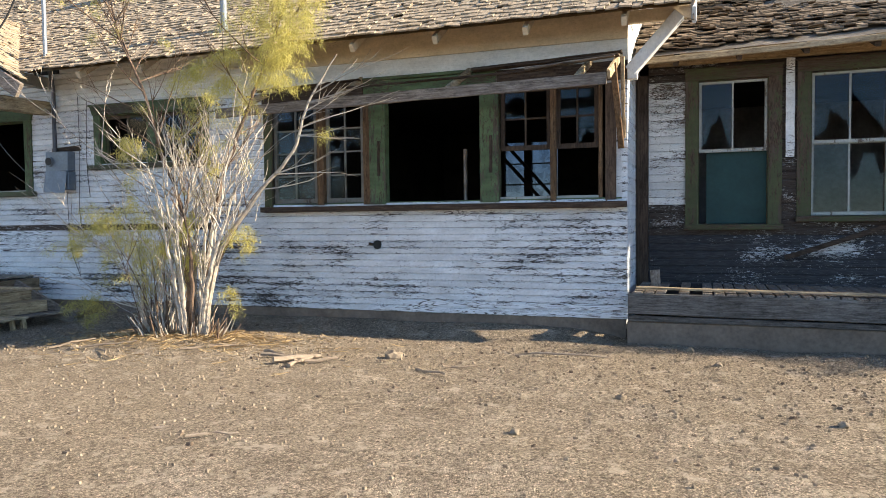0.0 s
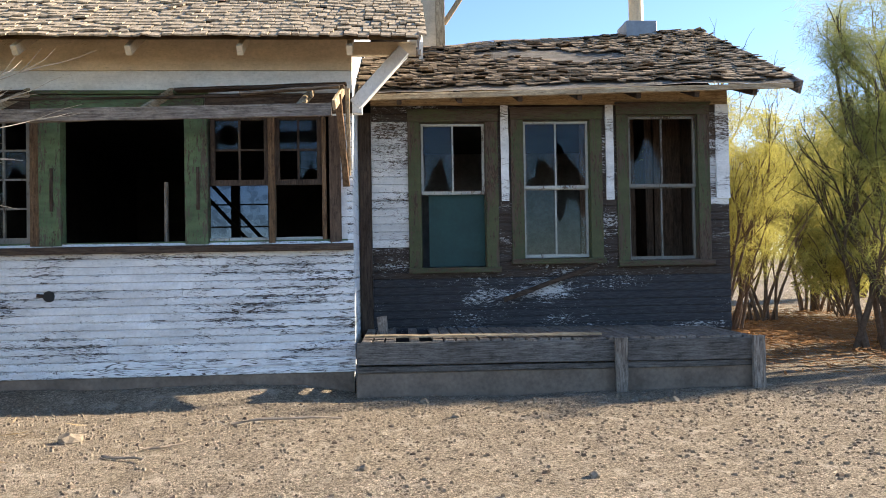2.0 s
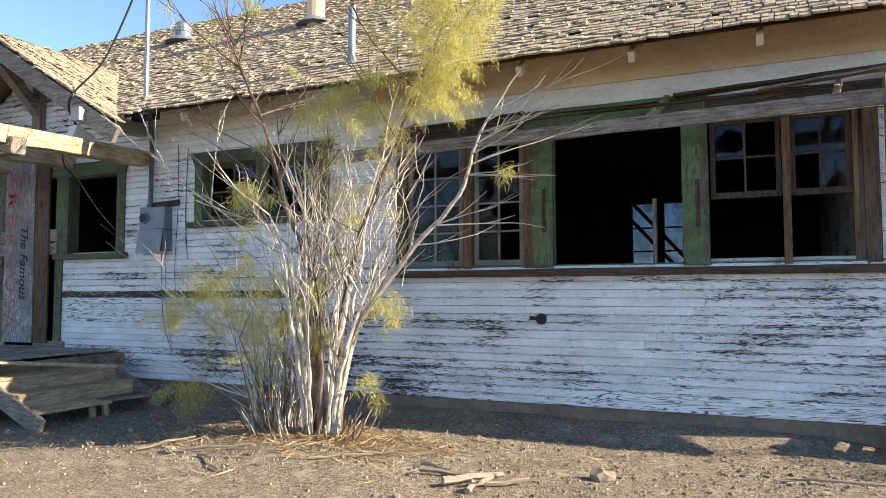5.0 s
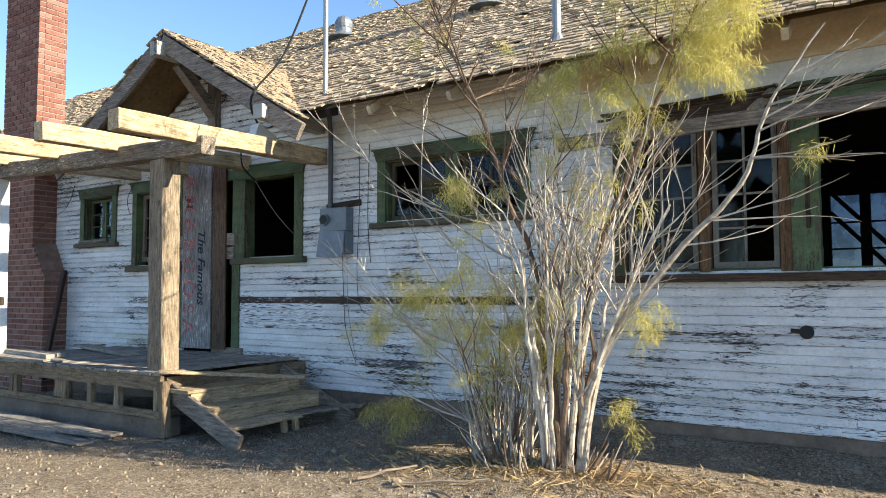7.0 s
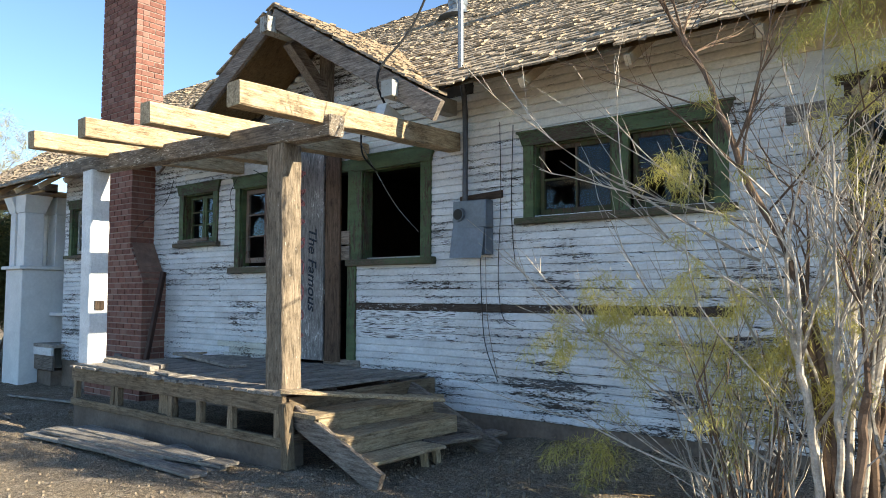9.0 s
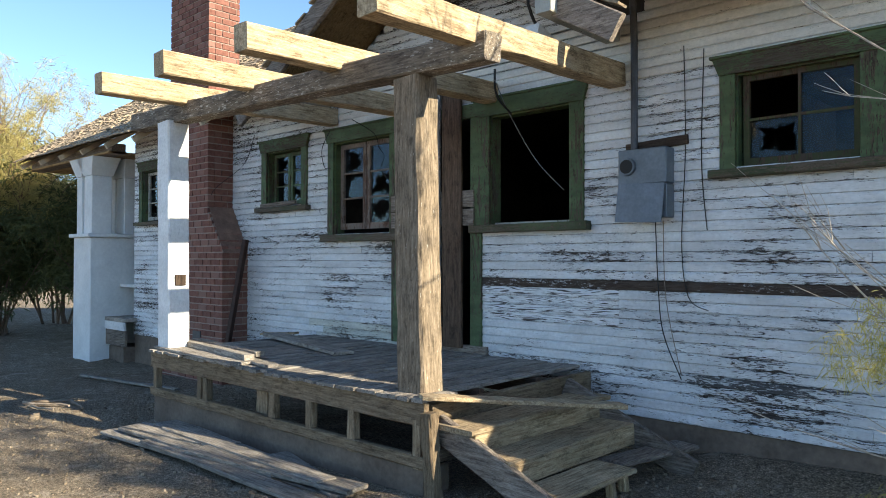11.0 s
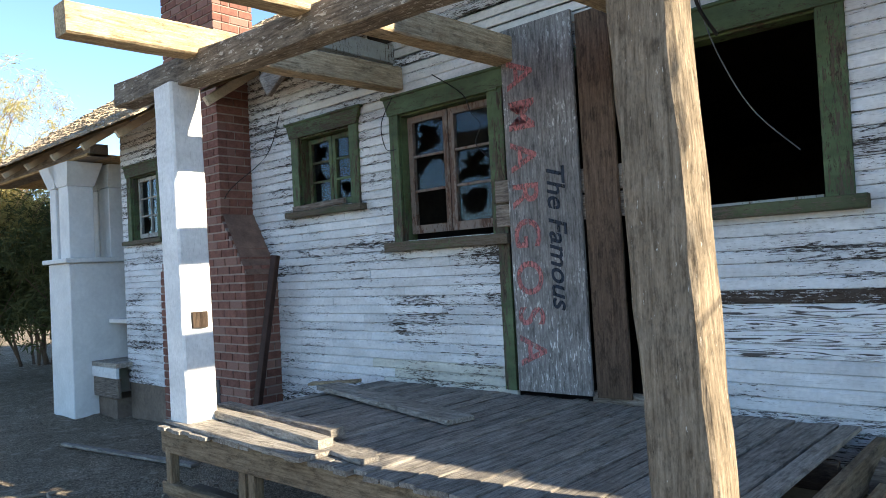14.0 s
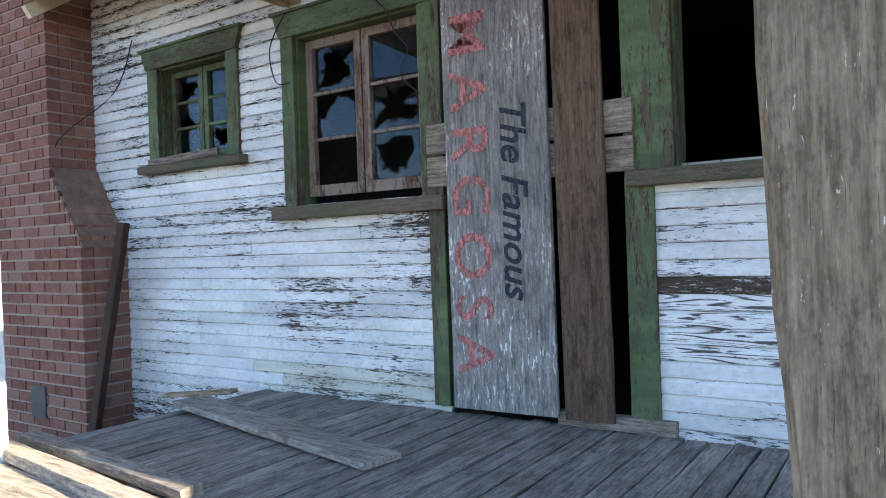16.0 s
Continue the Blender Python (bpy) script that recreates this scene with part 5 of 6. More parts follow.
# side, back and inside of the annex
bm = cuboid(AX1 - 0.12, AX1, AY + 0.122, 2.17, 0.2, 3.05)
box(bm, AX1 - 0.12, AX1, 2.20, 5.6, 0.2, 3.05)
box(bm, AX1 - 0.12, AX1, 2.17, 2.20, 0.2, 1.2)
box(bm, AX1 - 0.12, AX1, 2.17, 2.20, 2.55, 3.05)
tagged(part("wall_annex_east", bm, M_brownboard), "weathered side wall of the annex", "wall", kind="structure")
tagged(shell("wall_annex_north", 0.0, AX1 - 0.121, 0.2, 3.05, 4.9, 5.0, [], M_plaster), "rear annex wall with window openings", "wall", kind="structure")
tagged(part("floor_annex", cuboid(0.0, AX1 - 0.12, AY + 0.122, 4.9, 0.40, 0.48), M_innerdark), "dark annex floor", "floor", kind="structure")
tagged(part("ceiling_annex", cuboid(0.0, AX1 - 0.121, AY + 0.122, 4.9, 2.98, 3.04), M_innerdark), "dark annex ceiling", "ceiling", kind="structure")
annex_roof = empty("roof_annex", "sagging weathered shingle roof on annex", "roof", kind="structure")
E0, E1, R0, R1 = Vector((0.03, 0.38, 2.93)), Vector((4.62, 0.38, 3.05)), Vector((0.03, 2.75, 4.06)), Vector((4.62, 2.95, 4.42))


def annex_at(x, v):
    s, t = (x - 0.03) / 4.59, v / 2.66
    p = E0.lerp(E1, s).lerp(R0.lerp(R1, s), t)
    p.z += 0.03 * noise.noise((x * 1.3, v * 1.3, 5)) - 0.06 * math.sin(math.pi * s) * math.sin(math.pi * t)
    return p


AN = (E1 - E0).cross(R0 - E0).normalized()


def kept(x, v):
    """False where the shingles have gone: a ragged patch in the middle, and a strip along the eave."""
    rag = 0.10 * noise.noise((x * 5, v * 5, 2))
    patch = ((x - 2.35) / 0.95) ** 2 + ((v - 1.75 + 0.30 * (x - 2.35)) / 0.30) ** 2 < 1 + 4 * rag
    return not patch and v < 2.52 and v > (0.22 if 0.9 < x < 3.3 else 0.10) * (0.75 + 3.5 * rag)


one, sv, sf = shingles(0.03, 4.62, 0.02, 2.66, annex_at, AN, None, None, width=(0.06, 0.16), gap=0.05, loose=0.8, expo=0.080, keep=kept, thick=0.008, near=lambda x, v: v < 0.75)
for vs, fs in one:
    joined("shingle", vs, fs, M_shingle_red, annex_roof)
tagged(joined("shingles", sv, sf, M_shingle_red, annex_roof), kind="stuff")
bm = bmesh.new()
grid = [[bm.verts.new(annex_at(0.03 + 4.59 * i / 12, 2.66 * j / 6) - AN * 0.004) for i in range(13)] for j in range(7)]
for j in range(6):
    for i in range(12):
        bm.faces.new((grid[j][i], grid[j][i + 1], grid[j + 1][i + 1], grid[j + 1][i]))
bmesh.ops.solidify(bm, geom=bm.faces[:], thickness=0.03)
part("roof_boards", bm, M_plank, annex_roof, "bare bleached roof boards")
bm = bmesh.new()
bm.faces.new([bm.verts.new(p) for p in (R0, R1, (4.62, 5.5, 3.0), (0.03, 5.5, 3.0))])
bmesh.ops.solidify(bm, geom=bm.faces[:], thickness=0.03)
part("roof_boards", bm, M_roofdeck, annex_roof)
bm = bmesh.new()
f = bm.faces.new([bm.verts.new(p) for p in ((4.10, AY, 3.0), (4.10, 5.0, 3.0), (4.10, 2.95, 4.3))])
bmesh.ops.solidify(bm, geom=[f], thickness=0.08)
part("gable_wall", bm, M_annexmid, annex_roof)
part("rake_board", timber((4.63, 0.36, 2.98), (4.63, 2.95, 4.36), 0.03, 0.14, 6, 0.003), M_grey_y, annex_roof)
part("fascia", timber((0.05, 0.37, 2.885), (4.55, 0.37, 3.0), 0.025, 0.06, 8, 0.003), M_pale_x, annex_roof)
for i in range(7):
    x = 0.45 + i * 0.62
    part("rafter_tail", timber((x, 0.42, 2.86 + tiltA(x)), (x, AY, 3.06 + tiltA(x)), 0.05, 0.09), M_dark_x, annex_roof)
part("frieze_board", cuboid(AX0, AX1, AY - 0.016, AY + 0.017, 2.935, 3.14), M_soffit, annex_roof)
flue = empty("annex_flue", "cream flue pipe on grey metal base", "flue")
part("base", cuboid(3.55, 3.98, 2.70, 3.1, 3.95, 4.46, 0.01), M_metal, flue)
part("pipe", tube([(3.76, 2.9, 4.44), (3.76, 2.9, 5.6)], 0.10, n=16), M_cream, flue)

rear_wing = empty("rear_wing", "cream-boarded rear wing beyond the annex", "wall", kind="structure")
part("wall_core", cuboid(0.02, 1.30, 6.2, 8.0, 0.1, 7.2), M_eaveboard, rear_wing)
part("corner_board", cuboid(1.16, 1.325, 6.17, 6.199, 0.1, 7.2, 0.004), M_pale_z, rear_wing)
part("knee_brace", timber((1.32, 6.3, 5.6), (1.85, 6.3, 6.4), 0.09, 0.09, up=(0, 1, 0)), M_pale_z, rear_wing)
part("eave", cuboid(-0.5, 2.0, 5.6, 8.4, 7.21, 7.32), M_soffit, rear_wing)

# low annex deck
adeck = empty("annex_deck", "low grey timber deck along the annex", "deck")
part("rim_board", timber((0.03, -0.30, 0.40), (3.80, -0.30, 0.37), 0.05, 0.20, 12, 0.004), M_rim, adeck, "wide grey rim board")
part("lower_board", timber((0.03, -0.285, 0.255), (3.78, -0.285, 0.235), 0.05, 0.055, 10, 0.004), M_rim, adeck)
part("footing", cuboid(0.02, 3.76, -0.29, -0.10, -0.4, 0.222, 0.01), M_concrete, adeck, "stained concrete footing")
for x, h in ((2.44, 0.50), (3.74, 0.49)):
    part("stake", timber((x, -0.36, -0.2), (x + 0.01, -0.345, h), 0.11, 0.06, 6, 0.006, up=(0, 1, 0)), M_grey_z, adeck)
for i in range(34):
    x = 0.12 + i * 0.108
    if i in (3, 5):
        continue
    y1 = AY - 0.02 if i < 29 else 0.75
    part("deck_slat", timber((x, -0.30 + rng.uniform(-0.03, 0.02), 0.505 - 0.012 * x * 0.6), (x, y1, 0.50 - 0.012 * x * 0.6), 0.092, 0.024, 2, 0.003), M_grey_y, adeck)
part("edge_strip", timber((0.10, -0.16, 0.545), (2.3, -0.20, 0.525), 0.10, 0.02, 8, 0.004), M_pale_x, adeck)
part("upright_scrap", timber((0.26, 0.4, 0.5), (0.24, 0.45, 0.68), 0.10, 0.03, 2, 0.004, up=(0, 1, 0)), M_grey_z, adeck)
tagged(part("leaning_lath", timber((1.55, AY - 0.10, 0.80), (2.6, AY - 0.03, 1.16), 0.03, 0.05, 4, 0.003), M_dark_x), "grey lath leaning on the annex wall", "lath")

# ---- far porch at the west end ----
wporch = empty("west_porch", "white stucco porch pier with low wall", "porch", kind="structure")
part("half_wall", cuboid(-17.62, -16.92, -0.45, 2.2, -0.6, 1.74, 0.012), M_stucco, wporch, "white stucco half wall")
part("cap", cuboid(-17.68, -16.86, -0.51, 2.2, 1.742, 1.80, 0.008), M_stucco, wporch)
for x0, x1, y0, y1 in ((-17.27, -16.96, -0.42, -0.10), (-17.58, -17.38, -0.42, -0.16), (-17.27, -16.96, 0.10, 0.40), (-17.58, -17.38, 0.12, 0.40)):
    xc, yc = (x0 + x1) / 2, (y0 + y1) / 2
    column = part("column", cuboid(x0, x1, y0, y1, 1.802, 2.74, 0.008), M_stucco, wporch)
    bm = bmesh.new()
    a, b = (x1 - x0) / 2 + 0.012, (y1 - y0) / 2 + 0.012
    lo = [bm.verts.new((xc + u * a, yc + v * b, 2.742)) for u, v in ((-1, -1), (1, -1), (1, 1), (-1, 1))]
    hi = [bm.verts.new((xc + u * (a + 0.17), yc + v * (b + 0.05), 3.03)) for u, v in ((-1, -1), (1, -1), (1, 1), (-1, 1))]
    for q in range(4):
        bm.faces.new((lo[q], lo[(q + 1) % 4], hi[(q + 1) % 4], hi[q]))
    bm.faces.new(hi), bm.faces.new(lo[::-1])
    part("capital", bm, M_stucco, column, "flared stucco capital")
part("shelf", cuboid(-16.918, -16.36, 0.02, 0.40, 0.93, 0.985, 0.006), M_stucco, wporch)
part("bench", cuboid(-16.918, -16.20, -0.22, 0.40, 0.40, 0.46, 0.006), M_plank, wporch)
part("bench_front", cuboid(-16.918, -16.20, -0.22, -0.18, 0.27, 0.399, 0.004), M_whitetrim, wporch)
part("bench_front", cuboid(-16.918, -16.20, -0.20, -0.16, 0.02, 0.268, 0.004), M_grey_x, wporch)
part("porch_step", cuboid(-16.90, -16.36, -0.15, 0.30, -0.5, 0.0, 0.006), M_concrete, wporch)
part("porch_ceiling", cuboid(-19.9, -16.36, -0.40, 2.2, 3.045, 3.075), M_soffit, wporch, "brown board porch ceiling")
part("porch_beam", timber((-20.0, -0.25, 3.12), (-16.36, -0.25, 3.12), 0.22, 0.16), M_grey_x, wporch)


# ---- plants ----
def limb(bm_list, p, d, length, r, depth, rnd, spread_, tips, kink=0.12, n=5):
    """One branch, with its own twigs, as rods in the bmesh; tips gathers ends for foliage."""
    steps = max(3, int(length / 0.16))
    pts, q, v = [p.copy()], p.copy(), d.normalized()
    for i in range(steps):
        v = (v + Vector((rnd.uniform(-kink, kink), rnd.uniform(-kink, kink), rnd.uniform(-kink * 0.5, kink)))).normalized()
        q = q + v * (length / steps)
        pts.append(q.copy())
    tube(pts, r, r * 0.35, n, bm_list)
    tips.append((q.copy(), v.copy(), depth))
    if depth > 0:
        for k in range(rnd.randint(2, 4) + (1 if depth > 1 else 0)):
            i = rnd.randint(max(1, steps // 3), steps)
            w = (v + Vector((rnd.uniform(-1, 1), rnd.uniform(-1, 1), rnd.uniform(-0.35, 0.7))) * spread_).normalized()
            limb(bm_list, pts[i], w, length * rnd.uniform(0.35, 0.65), r * 0.5, depth - 1, rnd, spread_, tips, kink * 1.4, 4 if depth > 1 else 3)


def needles(verts, faces, c, rnd, count, size, droop, width=0.004):
    """A feathery spray of fine needles about a point."""
    for _ in range(count):
        d = Vector((rnd.gauss(0, 1), rnd.gauss(0, 1), rnd.gauss(0, 0.7) - droop)).normalized()
        o = c + Vector((rnd.gauss(0, size * 0.38), rnd.gauss(0, size * 0.38), rnd.gauss(0, size * 0.30)))
        l = size * rnd.uniform(0.35, 1.0)
        e = o + d * l - Vector((0, 0, droop * l * 0.35))
        s = d.orthogonal().normalized() * width
        s.rotate(Matrix.Rotation(rnd.uniform(0, 3.1), 3, d))
        m = o.lerp(e, 0.5) + Vector((0, 0, l * 0.06))
        k = len(verts)
        verts += [tuple(o), tuple(m + s), tuple(e), tuple(m - s)]
        faces.append((k, k + 1, k + 2, k + 3))


def curve(pts, steps=5, wob=0.0, rnd=None):
    """A smooth line through points, with a little wobble."""
    P, out = [Vector(p) for p in pts], []
    for i in range(len(P) - 1):
        a, b, c, d = P[max(i - 1, 0)], P[i], P[i + 1], P[min(i + 2, len(P) - 1)]
        for j in range(steps):
            t = j / steps
            q = 0.5 * (2 * b + (c - a) * t + (2 * a - 5 * b + 4 * c - d) * t * t + (3 * b - a - 3 * c + d) * t ** 3)
            out.append(q + Vector((rnd.uniform(-wob, wob), rnd.uniform(-wob, wob), 0)) if rnd else q)
    return out + [P[-1]]


def tuft(verts, faces, p, rnd, length=0.20, size=0.080, width=0.0019, each=24):
    """A drooping twiglet set with fine needles."""
    d = Vector((rnd.gauss(0, 1), rnd.gauss(0, 0.8), rnd.uniform(-0.3, 0.9))).normalized()
    q = p.copy()
    for i in range(5):
        d = (d + Vector((0, 0, -0.30))).normalized()
        q = q + d * length / 5
        needles(verts, faces, q, rnd, each, size, 0.75, width)


def bush():
    rnd = random.Random(12)
    ob = empty("tamarisk_bush", "bare pale-stemmed desert bush with yellow-green sprays", "bush")
    base, tips = Vector((-4.08, -1.66, 0.06)), []
    pale, red = bmesh.new(), bmesh.new()
    # stout upright stems that fork at waist height and fan out
    for i in range(11):
        a = 2 * math.pi * i / 11 + rnd.uniform(-0.2, 0.2)
        o = base + Vector((math.cos(a) * rnd.uniform(0.04, 0.15), math.sin(a) * rnd.uniform(0.04, 0.12), -0.08))
        lean = Vector((math.cos(a) * 0.16 + 0.03, math.sin(a) * 0.14, 0))
        h, r = rnd.uniform(0.75, 1.3), rnd.uniform(0.014, 0.030)
        wood_ = red if i in (2, 5, 9) else pale
        line = curve([o, o + lean * 0.25 + Vector((0, 0, h * 0.4)), o + lean * 0.6 + Vector((0, 0, h * 0.75)), o + lean + Vector((0, 0, h))], 4, 0.008, rnd)
        tube(line, r, r * 0.8, 8, wood_)
        for k in range(rnd.randint(1, 2)):
            d = Vector((rnd.uniform(-0.30, 0.65), rnd.uniform(-0.45, 0.35), 1))
            limb(wood_, line[-1], d, rnd.uniform(0.6, 1.25), r * 0.58, 2, rnd, 0.8, tips, 0.2, 6)
        limb(pale, line[len(line) // 2], Vector((rnd.uniform(-0.6, 0.8), rnd.uniform(-0.5, 0.3), 1)), rnd.uniform(0.6, 1.0), r * 0.45, 2, rnd, 0.6, tips, 0.15, 5)
    # long leaders: two dark ones that carry the crown, one pale one that arches east
    dark = ([base, (-4.22, -1.56, 1.2), (-4.55, -1.52, 2.0), (-4.82, -1.5, 2.72), (-5.2, -1.42, 3.4), (-5.35, -1.35, 4.0)], [base + Vector((0.1, 0.05, 0)), (-3.92, -1.55, 1.2), (-3.62, -1.5, 2.1), (-3.28, -1.45, 2.9), (-3.02, -1.4, 3.6), (-2.95, -1.35, 4.3)])
    for pts in dark:
        line = curve(pts, 6, 0.012, rnd)
        tube(line, 0.027, 0.006, 8, red)
        for k in range(20):
            i = rnd.randint(9, len(line) - 2)
            limb(red, line[i], Vector((rnd.uniform(-1, 0.8), rnd.uniform(-0.7, 0.7), rnd.uniform(0.1, 1.0))), rnd.uniform(0.35, 0.95), 0.009, 2, rnd, 0.7, tips, 0.16, 4)
    east = curve([base + Vector((0.16, -0.05, 0)), (-3.78, -1.66, 0.87), (-3.33, -1.66, 1.47), (-2.93, -1.62, 1.9), (-2.77, -1.6, 2.35), (-2.47, -1.58, 2.78)], 6, 0.006, rnd)
    tube(east, 0.030, 0.006, 7, pale)
    for k in range(12):
        i = rnd.randint(9, len(east) - 4)
        limb(pale, east[i], Vector((1, rnd.uniform(-0.3, 0.3), rnd.uniform(-0.05, 0.6))), rnd.uniform(0.3, 0.75), 0.008, 1, rnd, 0.5, tips, 0.13, 4)
    # fine grey twigs through the middle, and long thin ones that reach west
    for i in range(44):
        o = Vector((rnd.uniform(-4.3, -3.5), -1.6 + rnd.gauss(0, 0.14), rnd.uniform(1.0, 1.9)))
        limb(pale, o, Vector((rnd.uniform(-0.5, 0.8), rnd.uniform(-0.5, 0.4), rnd.uniform(0.4, 1))), rnd.uniform(0.4, 0.9), 0.006, 1, rnd, 0.6, tips, 0.16, 4)
    for x, z, x1, z1 in ((-4.3, 0.7, -5.6, 1.12), (-4.4, 0.45, -5.5, 1.0), (-4.4, 0.5, -5.3, 1.35), (-4.45, 1.5, -6.0, 2.25), (-4.45, 1.7, -5.5, 2.0), (-4.3, 1.5, -5.2, 2.15), (-4.3, 1.2, -5.1, 1.7), (-4.5, 0.3, -5.5, 0.45), (-4.3, 0.8, -4.9, 1.6)):
        limb(pale, Vector((x, -1.62, z)), Vector((x1 - x, rnd.uniform(-0.1, 0.1), (z1 - z))), math.hypot(x1 - x, z1 - z), 0.010, 2, rnd, 0.5, tips, 0.10, 5)
    # thicket of thin shoots on the west side of the foot
    for i in range(54):
        a = rnd.uniform(0, 2 * math.pi)
        o = Vector((-4.55 + math.cos(a) * rnd.uniform(0, 0.30), -1.6 + math.sin(a) * rnd.uniform(0, 0.20), 0.02))
        d = Vector((math.cos(a) * rnd.uniform(0.05, 0.35) - 0.06, math.sin(a) * rnd.uniform(0.05, 0.35), 1))
        limb(pale if i % 3 else red, o, d, rnd.uniform(0.35, 1.0), rnd.uniform(0.006, 0.013), 1, rnd, 0.7, tips, 0.16, 5)
    for i in range(120):
        a = rnd.uniform(0, 2 * math.pi)
        o = base + Vector((-0.15 + math.cos(a) * rnd.uniform(0.05, 0.5), math.sin(a) * rnd.uniform(0.05, 0.26), -0.08))
        limb(pale if i % 2 else red, o, Vector((math.cos(a) * 0.6, math.sin(a) * 0.6, 1)), rnd.uniform(0.12, 0.48), rnd.uniform(0.006, 0.016), 0, rnd, 0.6, tips, 0.2, 5)
    part("stem", pale, M_bark, ob, "pale grey-tan bare stems")
    part("dry_twig", red, M_redtwig, ob, "russet dry twigs and dark leaders")
    verts, faces = [], []
    spots = [(-3.02, 3.46, 0.20, 52), (-3.0, 3.08, 0.18, 46), (-3.06, 2.70, 0.11, 22), (-2.9, 3.8, 0.25, 30), (-3.05, 4.15, 0.25, 24), (-3.5, 2.66, 0.14, 16), (-3.55, 2.98, 0.12, 8), (-4.02, 2.72, 0.10, 12), (-3.72, 2.8, 0.12, 10),
             (-4.93, 2.06, 0.09, 9), (-3.9, 1.95, 0.22, 9), (-4.1, 2.35, 0.15, 7), (-5.2, 3.5, 0.2, 6), (-5.55, 1.10, 0.09, 11), (-5.25, 1.28, 0.09, 11), (-4.76, 1.42, 0.11, 13), (-4.97, 1.07, 0.11, 18), (-4.5, 1.02, 0.11, 20),
             (-4.28, 1.0, 0.15, 14), (-5.38, 0.40, 0.09, 12), (-3.49, 1.12, 0.07, 7), (-3.6, 0.53, 0.06, 3), (-4.3, 1.32, 0.12, 8), (-4.65, 0.75, 0.15, 8)]
    for x, z, r, c in spots:
        for _ in range(c):
            tuft(verts, faces, Vector((x + rnd.gauss(0, r), -1.6 + rnd.gauss(0, r * 0.9), z + rnd.gauss(0, r))), rnd)
    for p, v, dep in tips:
        if dep == 0 and p.z > 0.6 and rnd.random() < 0.02:
            tuft(verts, faces, p, rnd, 0.16)
    joined("foliage", verts, faces, M_leaf, ob, "feathery yellow-green foliage sprays")
    return ob


bush()


def tree(x, y, h, spread_, seed, leafmat, label, trunks=3, sprays=240, size=0.32, count=40, bare=0.0, low=0.25, width=0.007, bark=None):
    """A tree of several tapered trunks with limbs and a ragged crown of fine sprays."""
    rnd = random.Random(seed)
    ob = empty("tree", label, "tree")
    z0, tips = ground_z(x, y), []
    bm = bmesh.new()
    for i in range(trunks):
        a = rnd.uniform(0, 6.28)
        d = Vector((math.cos(a) * 0.35 * spread_, math.sin(a) * 0.35 * spread_, 1))
        limb(bm, Vector((x + rnd.uniform(-0.3, 0.3), y + rnd.uniform(-0.3, 0.3), z0 - 0.1)), d, h * rnd.uniform(0.55, 0.8), h * (0.016 if trunks < 9 else 0.010), 3, rnd, 0.75 * spread_, tips, 0.10, 7)
    part("trunk", bm, bark or M_redtwig, ob, "thin branching trunks")
    verts, faces = [], []
    ends = [t for t in tips if t[2] <= 1 and t[0].z > z0 + h * low * 0.6]
    for k in range(sprays):
        p, v, dep = ends[rnd.randrange(len(ends))]
        if rnd.random() < bare:
            continue
        q = p + Vector((rnd.gauss(0, size * 0.5), rnd.gauss(0, size * 0.5), rnd.gauss(0, size * 0.5)))
        needles(verts, faces, q, rnd, count, size, 0.35, width)
    joined("crown", verts, faces, leafmat, ob, "ragged fine foliage")
    return ob


tree(5.6, 4.6, 3.2, 0.8, 21, M_leafgold, "yellow-green tamarisk beside the annex", 13, 700, 0.20, 52, low=0.3, width=0.0030)
tree(7.2, 6.2, 3.3, 0.8, 22, M_leafgold, "golden tamarisk behind the annex", 13, 800, 0.22, 52, low=0.25, width=0.0032)
tree(7.2, 2.5, 4.9, 0.55, 23, M_leafmid, "tall green tamarisk beside the yard", 6, 900, 0.22, 54, low=0.15, width=0.0026, bark=M_darkbark)
tree(6.4, 1.8, 3.1, 0.85, 40, M_leafmid, "low leaning tamarisk beside the annex deck", 7, 300, 0.20, 50, low=0.2, width=0.0028, bark=M_darkbark)
tree(9.2, 6.8, 2.1, 1.2, 41, M_leafgold, "low spreading tamarisk scrub", 16, 600, 0.24, 26, low=0.0, width=0.009)
tree(10.6, 4.2, 1.9, 1.2, 42, M_leafmid, "low spreading tamarisk scrub", 16, 500, 0.24, 26, low=0.0, width=0.010)
tree(9.5, 8.5, 3.8, 0.9, 24, M_leafgold, "golden tamarisk further back", 12, 1000, 0.26, 36, low=0.0, width=0.006)
tree(6.3, 8.6, 5.4, 0.8, 25, M_leaf, "half-bare tree behind the annex", 9, 60, 0.20, 24, 0.6, bark=M_darkbark)
# never in view: added for the shade it throws before annex and wall
tree(8.0, 0.75, 3.9, 0.42, 28, M_leafmid, "unseen narrow tree added to shade the annex front", 7, 600, 0.20, 50, low=0.0, width=0.0032, bark=M_darkbark)
tree(12.8, 5.6, 3.2, 0.9, 26, M_leafgold, "golden tamarisk at the edge of the yard", 12, 900, 0.30, 24, low=0.0, width=0.013)
tree(13.5, 13.0, 5.0, 1.0, 27, M_leafgold, "golden tamarisk far behind the annex", 10, 900, 0.40, 20, low=0.0, width=0.022)
tree(8.6, 11.5, 3.2, 1.1, 30, M_leafgold, "broad golden tamarisk behind the annex", 14, 900, 0.32, 22, low=0.0, width=0.015)
tree(-22.5, -0.4, 4.6, 0.85, 31, M_leafpale, "large golden-leaved tree beyond the house", 14, 1900, 0.20, 34, 0.0, low=0.4, width=0.006)
tree(-21.8, 3.0, 3.2, 1.0, 32, M_leafgreen, "dark green shrub tree by the west porch", 10, 1500, 0.32, 26, low=0.0, width=0.016)
